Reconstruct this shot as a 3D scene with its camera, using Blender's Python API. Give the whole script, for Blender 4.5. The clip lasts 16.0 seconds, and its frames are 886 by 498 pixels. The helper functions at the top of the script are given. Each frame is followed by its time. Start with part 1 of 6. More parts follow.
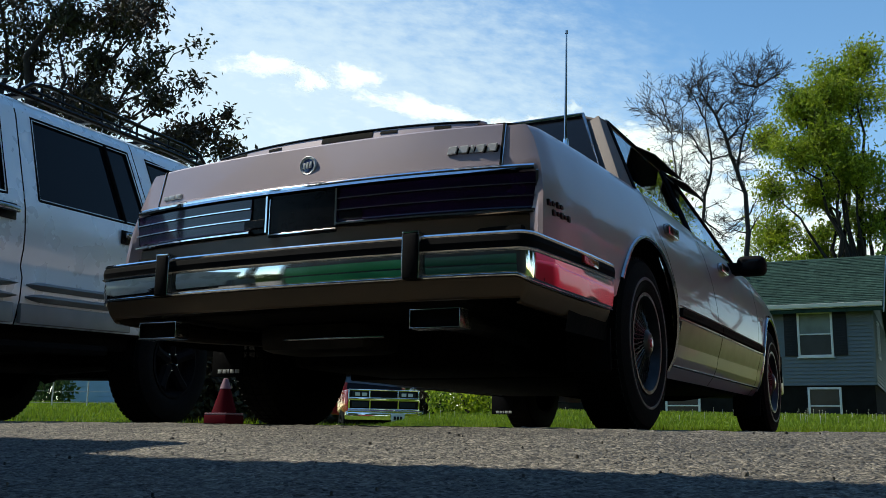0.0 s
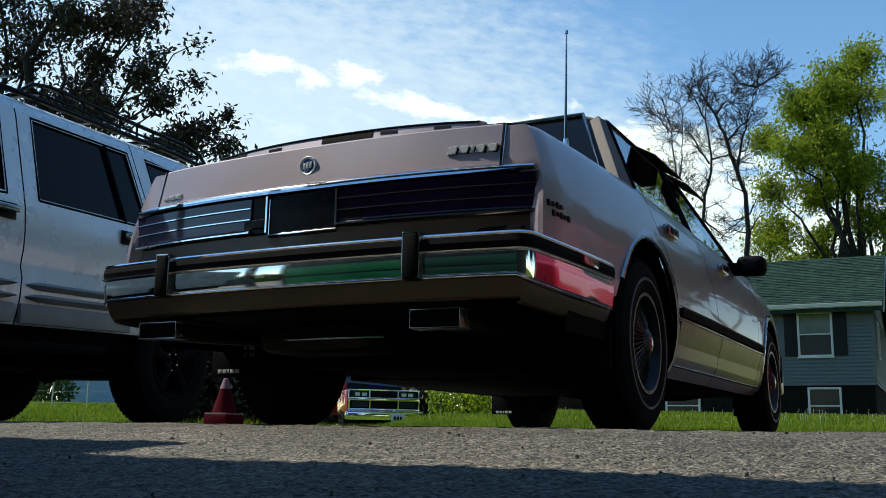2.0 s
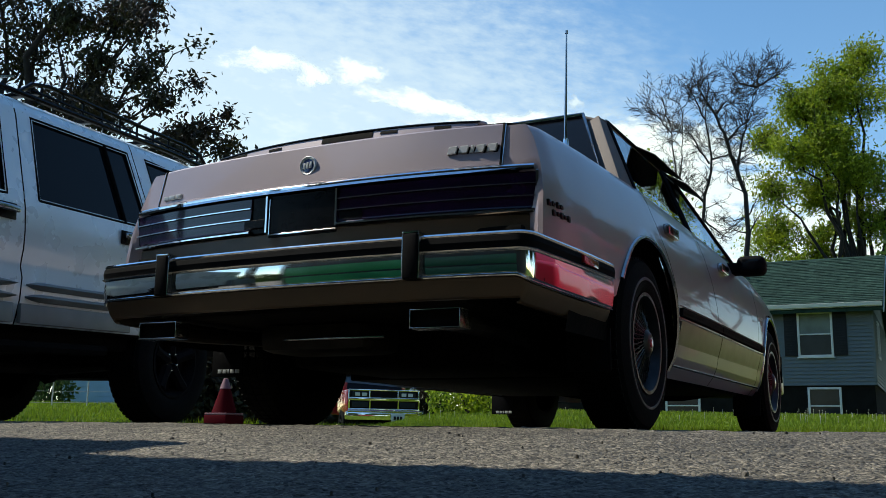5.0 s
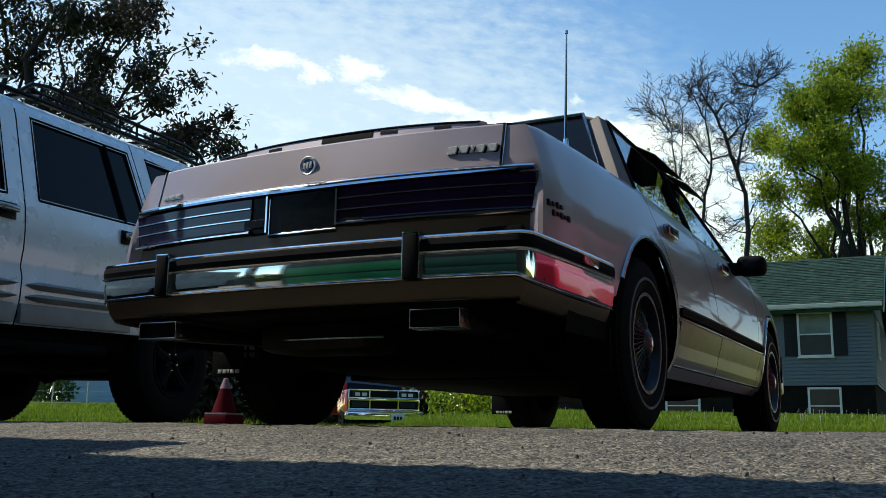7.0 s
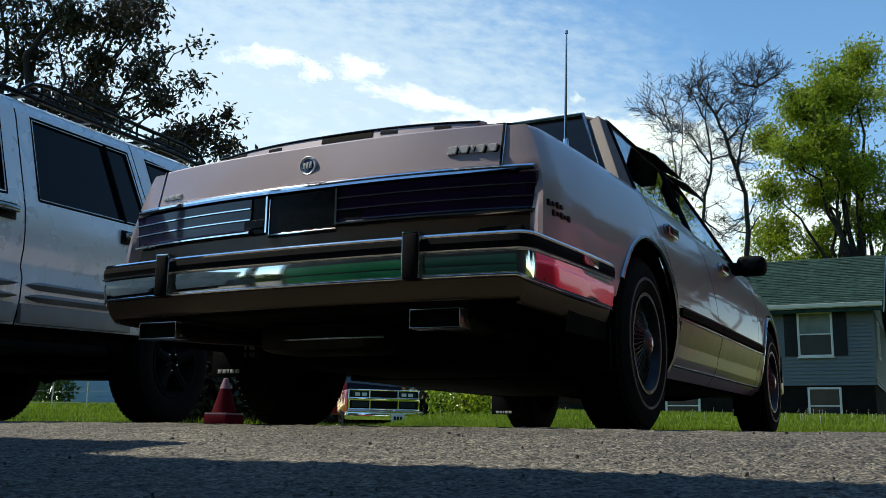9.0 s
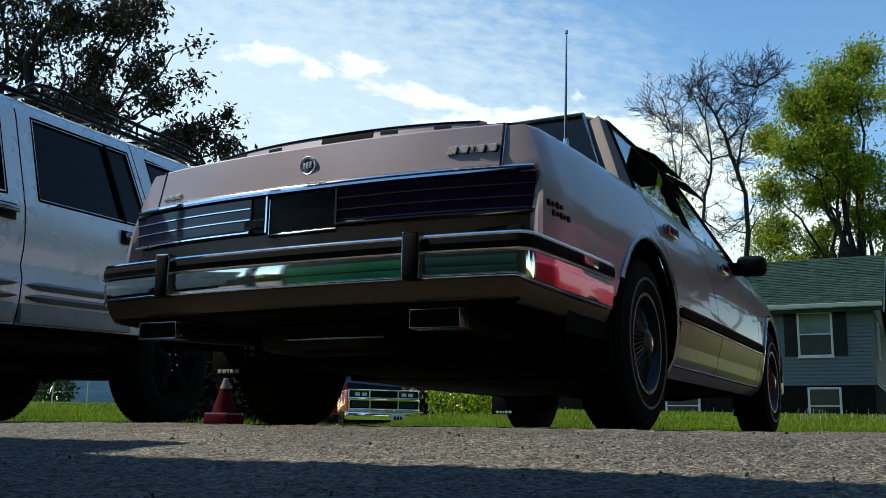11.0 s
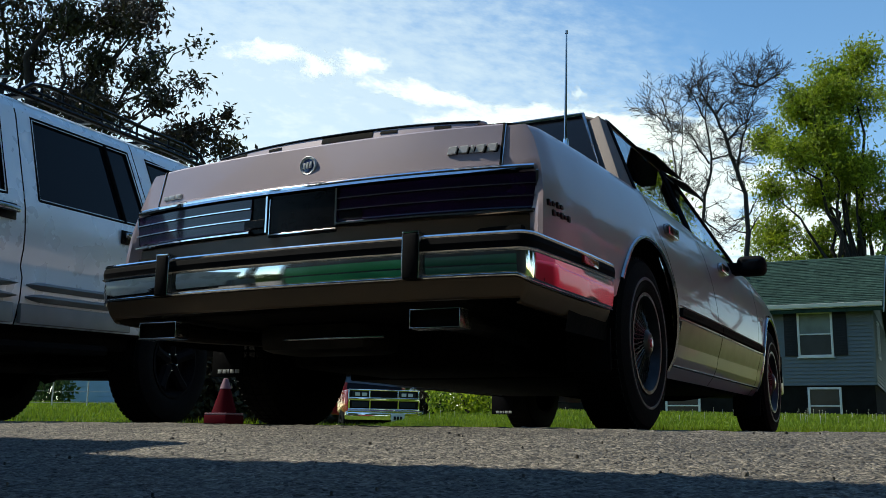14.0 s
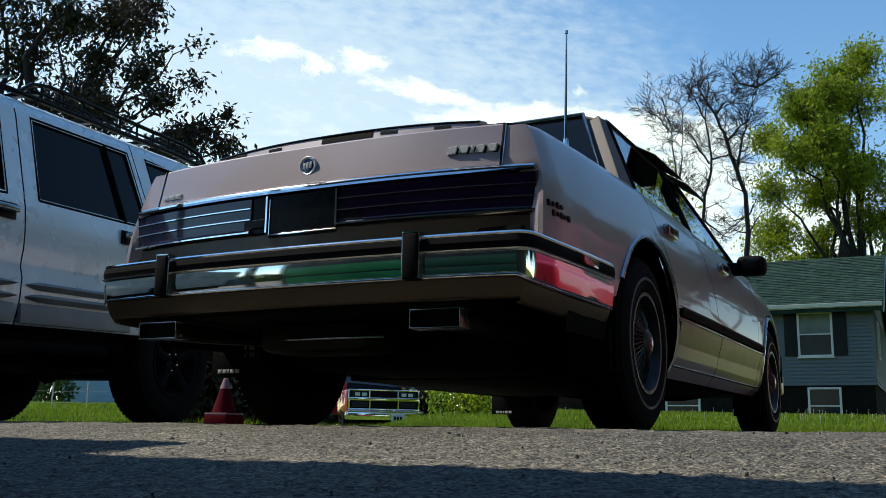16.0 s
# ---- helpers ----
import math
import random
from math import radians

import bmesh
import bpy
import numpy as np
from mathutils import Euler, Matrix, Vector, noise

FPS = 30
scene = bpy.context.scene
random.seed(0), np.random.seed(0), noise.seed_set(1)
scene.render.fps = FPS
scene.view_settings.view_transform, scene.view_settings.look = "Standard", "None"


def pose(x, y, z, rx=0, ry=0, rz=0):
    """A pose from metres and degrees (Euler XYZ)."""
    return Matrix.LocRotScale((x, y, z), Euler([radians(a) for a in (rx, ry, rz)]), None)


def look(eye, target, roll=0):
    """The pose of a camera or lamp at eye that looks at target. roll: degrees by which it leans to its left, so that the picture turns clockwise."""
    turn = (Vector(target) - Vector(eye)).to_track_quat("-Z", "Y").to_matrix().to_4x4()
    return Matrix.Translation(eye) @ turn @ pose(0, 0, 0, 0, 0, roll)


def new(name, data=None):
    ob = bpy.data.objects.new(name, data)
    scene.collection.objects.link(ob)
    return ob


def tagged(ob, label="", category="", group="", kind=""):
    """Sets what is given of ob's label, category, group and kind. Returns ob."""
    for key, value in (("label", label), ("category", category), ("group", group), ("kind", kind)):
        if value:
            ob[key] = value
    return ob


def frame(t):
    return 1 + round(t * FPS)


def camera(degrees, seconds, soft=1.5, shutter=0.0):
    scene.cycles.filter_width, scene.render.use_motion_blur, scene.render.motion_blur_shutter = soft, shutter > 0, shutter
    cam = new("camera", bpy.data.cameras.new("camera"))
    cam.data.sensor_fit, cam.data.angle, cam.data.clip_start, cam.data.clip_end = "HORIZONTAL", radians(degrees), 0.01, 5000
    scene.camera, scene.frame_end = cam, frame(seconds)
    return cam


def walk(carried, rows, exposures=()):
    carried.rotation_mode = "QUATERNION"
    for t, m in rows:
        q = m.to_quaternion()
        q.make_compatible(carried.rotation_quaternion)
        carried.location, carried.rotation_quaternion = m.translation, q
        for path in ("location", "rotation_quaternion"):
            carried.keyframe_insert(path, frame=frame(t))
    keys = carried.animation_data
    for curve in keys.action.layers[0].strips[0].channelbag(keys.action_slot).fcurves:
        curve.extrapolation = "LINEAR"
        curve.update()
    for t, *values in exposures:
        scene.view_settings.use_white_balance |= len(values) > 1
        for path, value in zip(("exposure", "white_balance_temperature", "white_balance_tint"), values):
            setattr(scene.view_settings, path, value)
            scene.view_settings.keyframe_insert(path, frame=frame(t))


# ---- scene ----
YAW, PITCH, ROLL = radians(27.97), radians(10.76), 0.93
EYE = Vector((1.898, -3.595, -0.019))
AHEAD = Vector((-math.sin(YAW) * math.cos(PITCH), math.cos(YAW) * math.cos(PITCH), math.sin(PITCH)))
cam = camera(49.38, 16.0, soft=0.65)
STILL = look(EYE, EYE + AHEAD, ROLL)
walk(cam, [(0.0, STILL), (16.0, STILL)], exposures=[(0.0, 0.38, 6850, 3), (16.0, 0.38, 6850, 3)])

# ---- world, sun, exposure ----
SUN_TO = Vector((-0.58, -0.12, 0.78)).normalized()
world = bpy.data.worlds.new("sky")
scene.world = world
world.use_nodes = True
wn = world.node_tree.nodes
sky = wn.new("ShaderNodeTexSky")
sky.sky_type = "NISHITA"
sky.sun_disc = False
sky.sun_elevation = math.asin(SUN_TO.z)
sky.sun_rotation = math.atan2(SUN_TO.x, SUN_TO.y)
sky.air_density, sky.dust_density, sky.ozone_density = 1.0, 0.0, 1.2
wn["Background"].inputs[1].default_value = 0.15
vivid = wn.new("ShaderNodeHueSaturation")
vivid.inputs["Saturation"].default_value = 1.2
world.node_tree.links.new(sky.outputs[0], vivid.inputs["Color"])
world.node_tree.links.new(vivid.outputs[0], wn["Background"].inputs[0])
sun = new("sun", bpy.data.lights.new("sun", "SUN"))
sun.data.energy, sun.data.angle, sun.data.color = 4.6, radians(0.55), (1.0, 0.95, 0.87)
sun.matrix_world = look(SUN_TO * 30, (0, 0, 0))


# ---- materials ----
def mat(name, color, rough=0.5, metal=0.0, vary=0.0, scale=8.0, bump=0.0, bscale=60.0, coat=0.0, spec=0.5, color2=None, fine=0.0, rvary=0.0, island=0.0):
    """Principled material with two scales of colour variation, roughness wear and fine relief, in object space."""
    m = bpy.data.materials.new(name)
    m.use_nodes = True
    n, l = m.node_tree.nodes, m.node_tree.links
    p = n["Principled BSDF"]
    p.inputs["Base Color"].default_value = (*color, 1)
    p.inputs["Roughness"].default_value = rough
    p.inputs["Metallic"].default_value = metal
    p.inputs["Specular IOR Level"].default_value = spec
    if coat:
        p.inputs["Coat Weight"].default_value = coat
        p.inputs["Coat Roughness"].default_value = 0.03
    tc = n.new("ShaderNodeTexCoord")
    if vary or color2 or island:
        big = n.new("ShaderNodeTexNoise")
        big.inputs["Scale"].default_value = scale
        big.inputs["Detail"].default_value = 6
        l.new(tc.outputs["Object"], big.inputs["Vector"])
        ramp = n.new("ShaderNodeValToRGB")
        c2 = color2 or tuple(c * (1 - vary) for c in color)
        ramp.color_ramp.elements[0].position, ramp.color_ramp.elements[1].position = 0.35, 0.65
        ramp.color_ramp.elements[0].color, ramp.color_ramp.elements[1].color = (*c2, 1), (*color, 1)
        l.new(big.outputs["Fac"], ramp.inputs["Fac"])
        out = ramp.outputs["Color"]
        if fine:
            small = n.new("ShaderNodeTexNoise")
            small.inputs["Scale"].default_value = bscale
            l.new(tc.outputs["Object"], small.inputs["Vector"])
            mr = n.new("ShaderNodeMapRange")
            mr.inputs["From Min"].default_value, mr.inputs["From Max"].default_value = 0.3, 0.7
            mr.inputs["To Min"].default_value, mr.inputs["To Max"].default_value = 1 - fine, 1 + fine
            l.new(small.outputs["Fac"], mr.inputs["Value"])
            hs = n.new("ShaderNodeHueSaturation")
            l.new(out, hs.inputs["Color"])
            l.new(mr.outputs["Result"], hs.inputs["Value"])
            out = hs.outputs["Color"]
        if island:
            geo = n.new("ShaderNodeNewGeometry")
            mr = n.new("ShaderNodeMapRange")
            mr.inputs["To Min"].default_value, mr.inputs["To Max"].default_value = 1 - island, 1 + island
            l.new(geo.outputs["Random Per Island"], mr.inputs["Value"])
            hs = n.new("ShaderNodeHueSaturation")
            l.new(out, hs.inputs["Color"])
            l.new(mr.outputs["Result"], hs.inputs["Value"])
            out = hs.outputs["Color"]
        l.new(out, p.inputs["Base Color"])
    if rvary:
        rn = n.new("ShaderNodeTexNoise")
        rn.inputs["Scale"].default_value = scale * 2.3
        rn.inputs["Detail"].default_value = 8
        l.new(tc.outputs["Object"], rn.inputs["Vector"])
        mr = n.new("ShaderNodeMapRange")
        mr.inputs["To Min"].default_value, mr.inputs["To Max"].default_value = max(0, rough - rvary), rough + rvary
        l.new(rn.outputs["Fac"], mr.inputs["Value"])
        l.new(mr.outputs["Result"], p.inputs["Roughness"])
    if bump:
        bn = n.new("ShaderNodeTexNoise")
        bn.inputs["Scale"].default_value = bscale
        bn.inputs["Detail"].default_value = 5
        l.new(tc.outputs["Object"], bn.inputs["Vector"])
        bp = n.new("ShaderNodeBump")
        bp.inputs["Strength"].default_value = min(1, bump)
        bp.inputs["Distance"].default_value = 0.01 * max(1, bump)
        l.new(bn.outputs["Fac"], bp.inputs["Height"])
        l.new(bp.outputs["Normal"], p.inputs["Normal"])
    return m


def leaf_mat(name, color, color2, through_light=0.35):
    m = mat(name, color, 0.55, scale=1.2, color2=color2, island=0.35, spec=0.3)
    n, l = m.node_tree.nodes, m.node_tree.links
    p, out = n["Principled BSDF"], n["Material Output"]
    tr = n.new("ShaderNodeBsdfTranslucent")
    src = p.inputs["Base Color"].links[0].from_socket
    l.new(src, tr.inputs["Color"])
    mix = n.new("ShaderNodeMixShader")
    mix.inputs[0].default_value = through_light
    l.new(p.outputs[0], mix.inputs[1])
    l.new(tr.outputs[0], mix.inputs[2])
    l.new(mix.outputs[0], out.inputs["Surface"])
    return m


def tinted_glass(name, color, rough=0.0):
    m = mat(name, color, rough, spec=0.6)
    p = m.node_tree.nodes["Principled BSDF"]
    p.inputs["Transmission Weight"].default_value = 1.0
    p.inputs["IOR"].default_value = 1.4
    return m


PAINT = mat("driftwood_paint", (0.29, 0.232, 0.248), 0.36, 0.2, vary=0.06, scale=3, coat=0.6, fine=0.05, bscale=900, rvary=0.03)
# darkened copy of the body paint; the shaded ground it reflects is painted in
VALANCE_SHADED = mat("shaded_valance_paint", (0.085, 0.056, 0.032), 0.45, 0.2, vary=0.2, scale=6, coat=0.15, rvary=0.1)
PAINT_LOW = mat("tan_lower_paint", (0.11, 0.082, 0.058), 0.35, 0.1, vary=0.12, scale=6, coat=0.2, fine=0.05, bscale=700, rvary=0.06, spec=0.35)
# darker, duller tan for roof and pillars, to keep sky glare off them
ROOF_DULLED = mat("tan_roof_dulled", (0.125, 0.10, 0.092), 0.65, vary=0.1, scale=5, bump=0.15, bscale=500, spec=0.25)
CHROME = mat("chrome", (0.85, 0.86, 0.87), 0.05, 1.0, vary=0.10, scale=14, rvary=0.04)
# rims and spokes: chrome darkened for the shade the wheels sit in
RIM_SHADED = mat("shaded_rim", (0.03, 0.03, 0.033), 0.4, 0.7, vary=0.3, scale=20, rvary=0.12)
SPOKE = mat("shaded_spoke", (0.12, 0.12, 0.12), 0.3, 1.0, vary=0.3, scale=20, rvary=0.12)
CHROME_OLD = mat("worn_chrome", (0.5, 0.5, 0.5), 0.2, 1.0, vary=0.3, scale=20, rvary=0.12)
RUBBER = mat("black_rubber", (0.006, 0.006, 0.007), 0.75, vary=0.3, scale=30, bump=0.1, bscale=300, spec=0.06)
TYRE = mat("tyre_rubber", (0.005, 0.005, 0.005), 0.85, spec=0.08, vary=0.3, scale=20, bump=0.3, bscale=200)
# white stripe toned nearly black for that wheel shade
WHITEWALL_SHADED = mat("whitewall", (0.045, 0.045, 0.05), 0.5, vary=0.25, scale=30)
# near-black underbody, also used to paint shade in gaps, slots and outlets
UNDER = mat("underbody_gap_black", (0.005, 0.0045, 0.004), 0.9, spec=0.1, vary=0.4, scale=9, bump=0.4, bscale=40)
RUST = mat("exhaust_steel", (0.03, 0.024, 0.02), 0.6, 0.6, vary=0.5, scale=12, bump=0.2)
# violet base stands for the sky that the red lamps reflect
LENS = mat("sky_tinted_red_lens", (0.014, 0.004, 0.024), 0.10, vary=0.3, scale=9, coat=0.2, spec=0.4)
REDLENS = mat("red_lens", (0.35, 0.012, 0.015), 0.12, vary=0.3, scale=30, coat=1.0)
BLACKGLOSS = mat("black_gloss", (0.005, 0.005, 0.006), 0.25, vary=0.4, scale=20, spec=0.10)
GLASS = tinted_glass("window_glass", (0.55, 0.62, 0.64))
GLASS_DARK = mat("privacy_glass", (0.006, 0.007, 0.009), 0.04, vary=0.3, scale=3, spec=0.13)
SEAT = mat("seat_cloth", (0.10, 0.07, 0.06), 0.9, vary=0.3, scale=20, bump=0.2, bscale=300)
BADGE = mat("brushed_badge_metal", (0.55, 0.55, 0.56), 0.45, 0.3, vary=0.2, scale=40)
BLUE = mat("blue_enamel", (0.03, 0.05, 0.16), 0.2, vary=0.2, coat=1.0)
SILVER = mat("silver_white_paint", (0.72, 0.80, 0.83), 0.28, 0.2, vary=0.05, scale=3, coat=0.9, fine=0.03, bscale=900, rvary=0.06)
CLAD = mat("silver_cladding", (0.21, 0.235, 0.23), 0.42, 0.1, vary=0.14, scale=7, bump=0.05, bscale=400, rvary=0.08)
ASPHALT = mat("asphalt", (0.128, 0.112, 0.088), 0.72, scale=1.1, color2=(0.070, 0.062, 0.050), bump=1.0, bscale=110, fine=0.4, spec=0.35)
def aggregate(m, scale):
    """Adds the light and dark stones of worn asphalt: a tone and a relief for each."""
    n, l = m.node_tree.nodes, m.node_tree.links
    p = n["Principled BSDF"]
    tc = n.new("ShaderNodeTexCoord")
    src = p.inputs["Base Color"].links[0].from_socket
    for sc, lo, hi in ((scale, 0.25, 1.8), (scale * 0.3, 0.65, 1.25)):
        vo = n.new("ShaderNodeTexVoronoi")
        vo.inputs["Scale"].default_value = sc
        l.new(tc.outputs["Object"], vo.inputs["Vector"])
        bw = n.new("ShaderNodeRGBToBW")
        l.new(vo.outputs["Color"], bw.inputs[0])
        mr = n.new("ShaderNodeMapRange")
        mr.inputs["From Min"].default_value, mr.inputs["From Max"].default_value = 0.2, 0.8
        mr.inputs["To Min"].default_value, mr.inputs["To Max"].default_value = lo, hi
        l.new(bw.outputs[0], mr.inputs["Value"])
        hs = n.new("ShaderNodeHueSaturation")
        l.new(src, hs.inputs["Color"])
        l.new(mr.outputs["Result"], hs.inputs["Value"])
        src = hs.outputs["Color"]
        if sc == scale:
            bp = n.new("ShaderNodeBump")
            bp.inputs["Strength"].default_value, bp.inputs["Distance"].default_value = 0.8, 0.004
            bp.invert = True
            l.new(vo.outputs["Distance"], bp.inputs["Height"])
            l.new(p.inputs["Normal"].links[0].from_socket, bp.inputs["Normal"])
            l.new(bp.outputs["Normal"], p.inputs["Normal"])
    l.new(src, p.inputs["Base Color"])


aggregate(ASPHALT, 185)
STONE = mat("loose_stone", (0.13, 0.12, 0.11), 0.85, scale=6, color2=(0.04, 0.038, 0.036), island=0.6)
SOIL = mat("lawn_ground", (0.085, 0.125, 0.012), 0.95, scale=0.8, color2=(0.055, 0.085, 0.010), fine=0.4, bscale=30, bump=1.0, spec=0.1)
BLADE = leaf_mat("grass_blade", (0.17, 0.235, 0.012), (0.10, 0.16, 0.010), 0.4)
PUFF = mat("dandelion_clock", (0.45, 0.44, 0.38), 0.9, vary=0.2, scale=30)
BARK = mat("bark", (0.07, 0.055, 0.045), 0.9, vary=0.5, scale=10, bump=0.8, bscale=30)
BARK_DARK = mat("dark_bark", (0.016, 0.013, 0.012), 0.9, vary=0.5, scale=10, bump=0.8, bscale=30)
LEAF_DARK = leaf_mat("dark_leaf", (0.028, 0.034, 0.010), (0.030, 0.018, 0.012), 0.15)
LEAF_GREEN = leaf_mat("spring_leaf", (0.26, 0.32, 0.018), (0.12, 0.19, 0.014), 0.5)
LEAF_FAR = leaf_mat("far_leaf", (0.06, 0.11, 0.025), (0.04, 0.07, 0.02), 0.4)
SIDING = mat("grey_siding", (0.08, 0.10, 0.108), 0.6, vary=0.08, scale=2, fine=0.04, bscale=80)
TRIM = mat("white_trim", (0.5, 0.52, 0.52), 0.5, vary=0.1, scale=4)
SHUTTER = mat("dark_shutter", (0.012, 0.014, 0.018), 0.6, spec=0.15, vary=0.2, scale=10)
SHINGLE = mat("green_shingle", (0.022, 0.047, 0.038), 0.95, color2=(0.012, 0.028, 0.024), scale=5, spec=0.1, fine=0.4, bscale=60, bump=0.6, island=0.25)
BLOCK = mat("dark_foundation", (0.010, 0.010, 0.0095), 0.95, spec=0.05, vary=0.3, scale=4, bump=0.4, bscale=40)
PANE = mat("house_pane", (0.02, 0.025, 0.028), 0.05, vary=0.3, scale=2, spec=0.1)
CURTAIN = mat("pale_blind", (0.13, 0.16, 0.15), 0.8, vary=0.3, scale=3)
REDPAINT = mat("red_truck_paint", (0.24, 0.007, 0.02), 0.25, vary=0.1, scale=3, coat=1.0)
SHED = mat("blue_shed_siding", (0.25, 0.40, 0.52), 0.6, vary=0.12, scale=2, fine=0.05)
GALV = mat("galvanised_steel", (0.35, 0.36, 0.36), 0.45, 0.8, vary=0.2, scale=20)
# cone colours darkened: the shade it should stand in is in the paint
CONE = mat("red_vinyl", (0.055, 0.001, 0.004), 0.8, spec=0.04, vary=0.15, scale=12)
CONE_BAND = mat("pale_band", (0.16, 0.06, 0.07), 0.5, vary=0.2, scale=20)
GREEN_WALL = mat("charcoal_siding", (0.018, 0.020, 0.019), 0.5, vary=0.15, scale=2)
GREEN_DOOR = mat("green_door_paint", (0.03, 0.30, 0.09), 0.4, vary=0.15, scale=2)
GREEN_DEEP = mat("deep_green_paint", (0.012, 0.10, 0.045), 0.4, vary=0.15, scale=2)
BROWN_ROOF = mat("brown_shingle", (0.11, 0.075, 0.055), 0.95, vary=0.3, scale=6, bump=0.5)


# ---- mesh helpers ----
def part(name, bm, material, parent=None, label="", smooth=True, angle=35):
    me = bpy.data.meshes.new(name)
    bmesh.ops.recalc_face_normals(bm, faces=bm.faces)
    bm.to_mesh(me)
    bm.free()
    me.materials.append(material)
    if smooth:
        for f in me.polygons:
            f.use_smooth = True
        me.set_sharp_from_angle(angle=radians(angle))
    ob = new(name, me)
    if parent:
        ob.parent = parent
    if label:
        tagged(ob, label)
    return ob


def thing(name, label, category, group="", kind="", at=(0, 0, 0), turn=0):
    ob = new(name)
    ob.matrix_basis = pose(*at, 0, 0, turn)
    return tagged(ob, label, category, group, kind)


def raw(name, verts, faces, material, parent=None, smooth=False):
    me = bpy.data.meshes.new(name)
    me.from_pydata(verts, [], faces)
    me.materials.append(material)
    if smooth:
        for f in me.polygons:
            f.use_smooth = True
    ob = new(name, me)
    if parent:
        ob.parent = parent
    return ob


def box(x0, x1, y0, y1, z0, z1, bevel=0.0, bm=None, seg=2, m=None):
    own = bmesh.new()
    bmesh.ops.create_cube(own, size=1)
    for v in own.verts:
        v.co = Vector((x0 + (v.co.x + 0.5) * (x1 - x0), y0 + (v.co.y + 0.5) * (y1 - y0), z0 + (v.co.z + 0.5) * (z1 - z0)))
    if bevel:
        bmesh.ops.bevel(own, geom=own.edges[:], offset=bevel, segments=seg, affect="EDGES", profile=0.6)
    if m:
        own.transform(m)
    return join(bm, own)


def join(bm, own):
    if bm is None:
        return own
    idx = {}
    for v in own.verts:
        idx[v] = bm.verts.new(v.co)
    for f in own.faces:
        try:
            bm.faces.new([idx[v] for v in f.verts])
        except ValueError:
            pass
    own.free()
    return bm


def prism(pts, way, bevel=0.0, bm=None):
    """A plate: the outline pts given thickness along way."""
    own = bmesh.new()
    a = [own.verts.new(p) for p in pts]
    b = [own.verts.new(Vector(p) + Vector(way)) for p in pts]
    own.faces.new(a)
    own.faces.new(b[::-1])
    for i in range(len(a)):
        j = (i + 1) % len(a)
        own.faces.new((a[i], b[i], b[j], a[j]))
    if bevel:
        bmesh.ops.recalc_face_normals(own, faces=own.faces)
        bmesh.ops.bevel(own, geom=own.edges[:], offset=bevel, segments=2, affect="EDGES", profile=0.6)
    return join(bm, own)


def tube(path, radii, seg=8, bm=None, squash=None):
    """A round bar along a path; radii one number or one for each point."""
    bm = bm or bmesh.new()
    pts = [Vector(p) for p in path]
    if not hasattr(radii, "__len__"):
        radii = [radii] * len(pts)
    rings = []
    side = None
    for i, p in enumerate(pts):
        d = (pts[min(i + 1, len(pts) - 1)] - pts[max(i - 1, 0)]).normalized()
        if side is None:
            side = d.orthogonal().normalized()
        side = (side - d * side.dot(d)).normalized()
        up = d.cross(side)
        rings.append([bm.verts.new(p + (side * math.cos(a) + up * math.sin(a)) * radii[i]) for a in [2 * math.pi * k / seg for k in range(seg)]])
    for r0, r1 in zip(rings, rings[1:]):
        for k in range(seg):
            bm.faces.new((r0[k], r0[(k + 1) % seg], r1[(k + 1) % seg], r1[k]))
    bm.faces.new(rings[0][::-1])
    bm.faces.new(rings[-1])
    return bm


def lathe(profile, seg=40, bm=None, close=False):
    """Turns a profile of (x along the axle, radius) round the x axis."""
    bm = bm or bmesh.new()
    rings = [[bm.verts.new((x, r * math.cos(2 * math.pi * k / seg), r * math.sin(2 * math.pi * k / seg))) for k in range(seg)] for x, r in profile]
    if close:
        rings.append(rings[0])
    for r0, r1 in zip(rings, rings[1:]):
        for k in range(seg):
            bm.faces.new((r0[k], r1[k], r1[(k + 1) % seg], r0[(k + 1) % seg]))
    return bm


def smooth01(t):
    t = max(0.0, min(1.0, t))
    return t * t * (3 - 2 * t)


# ---- ground ----
def depth_of(x, y):
    return (x - EYE.x) * -math.sin(YAW) + (y - EYE.y) * math.cos(YAW)


def ground_z(x, y):
    z = -0.105 * (1 - smooth01((y + 3.5) / 2.7))
    d = depth_of(x, y)
    if d > 8:
        side = ((x - EYE.x) * math.cos(YAW) + (y - EYE.y) * math.sin(YAW)) / d
        dip = 1 - 1.15 * math.exp(-(((side + 0.10) / 0.07) ** 2))
        z += 0.68 * smooth01((d - 8) / 24) * dip
    return z


def axis_steps(lo, hi, near0, near1, step, grow=1.35):
    a = list(np.arange(near0, near1 + 1e-6, step))
    s, v = step, near1
    while v < hi:
        s *= grow
        v = min(hi, v + s)
        a.append(v)
    s, v, b = step, near0, []
    while v > lo:
        s *= grow
        v = max(lo, v - s)
        b.append(v)
    return b[::-1] + a


def build_ground():
    xs, ys = axis_steps(-1500, 1500, -22, 12, 1.0), axis_steps(-1500, 2500, -8, 36, 1.0)
    verts = [(x, y, ground_z(x, y) - 0.03) for y in ys for x in xs]
    w = len(xs)
    faces = [(j * w + i, j * w + i + 1, (j + 1) * w + i + 1, (j + 1) * w + i) for j in range(len(ys) - 1) for i in range(w - 1)]
    tagged(raw("ground", verts, faces, SOIL, smooth=True), "mown green lawn rising gently to the houses", "lawn", kind="structure")


DRIVE = (-7.0, 4.6, -16.0, 3.75)   # x0, x1, y0, y1 of the asphalt


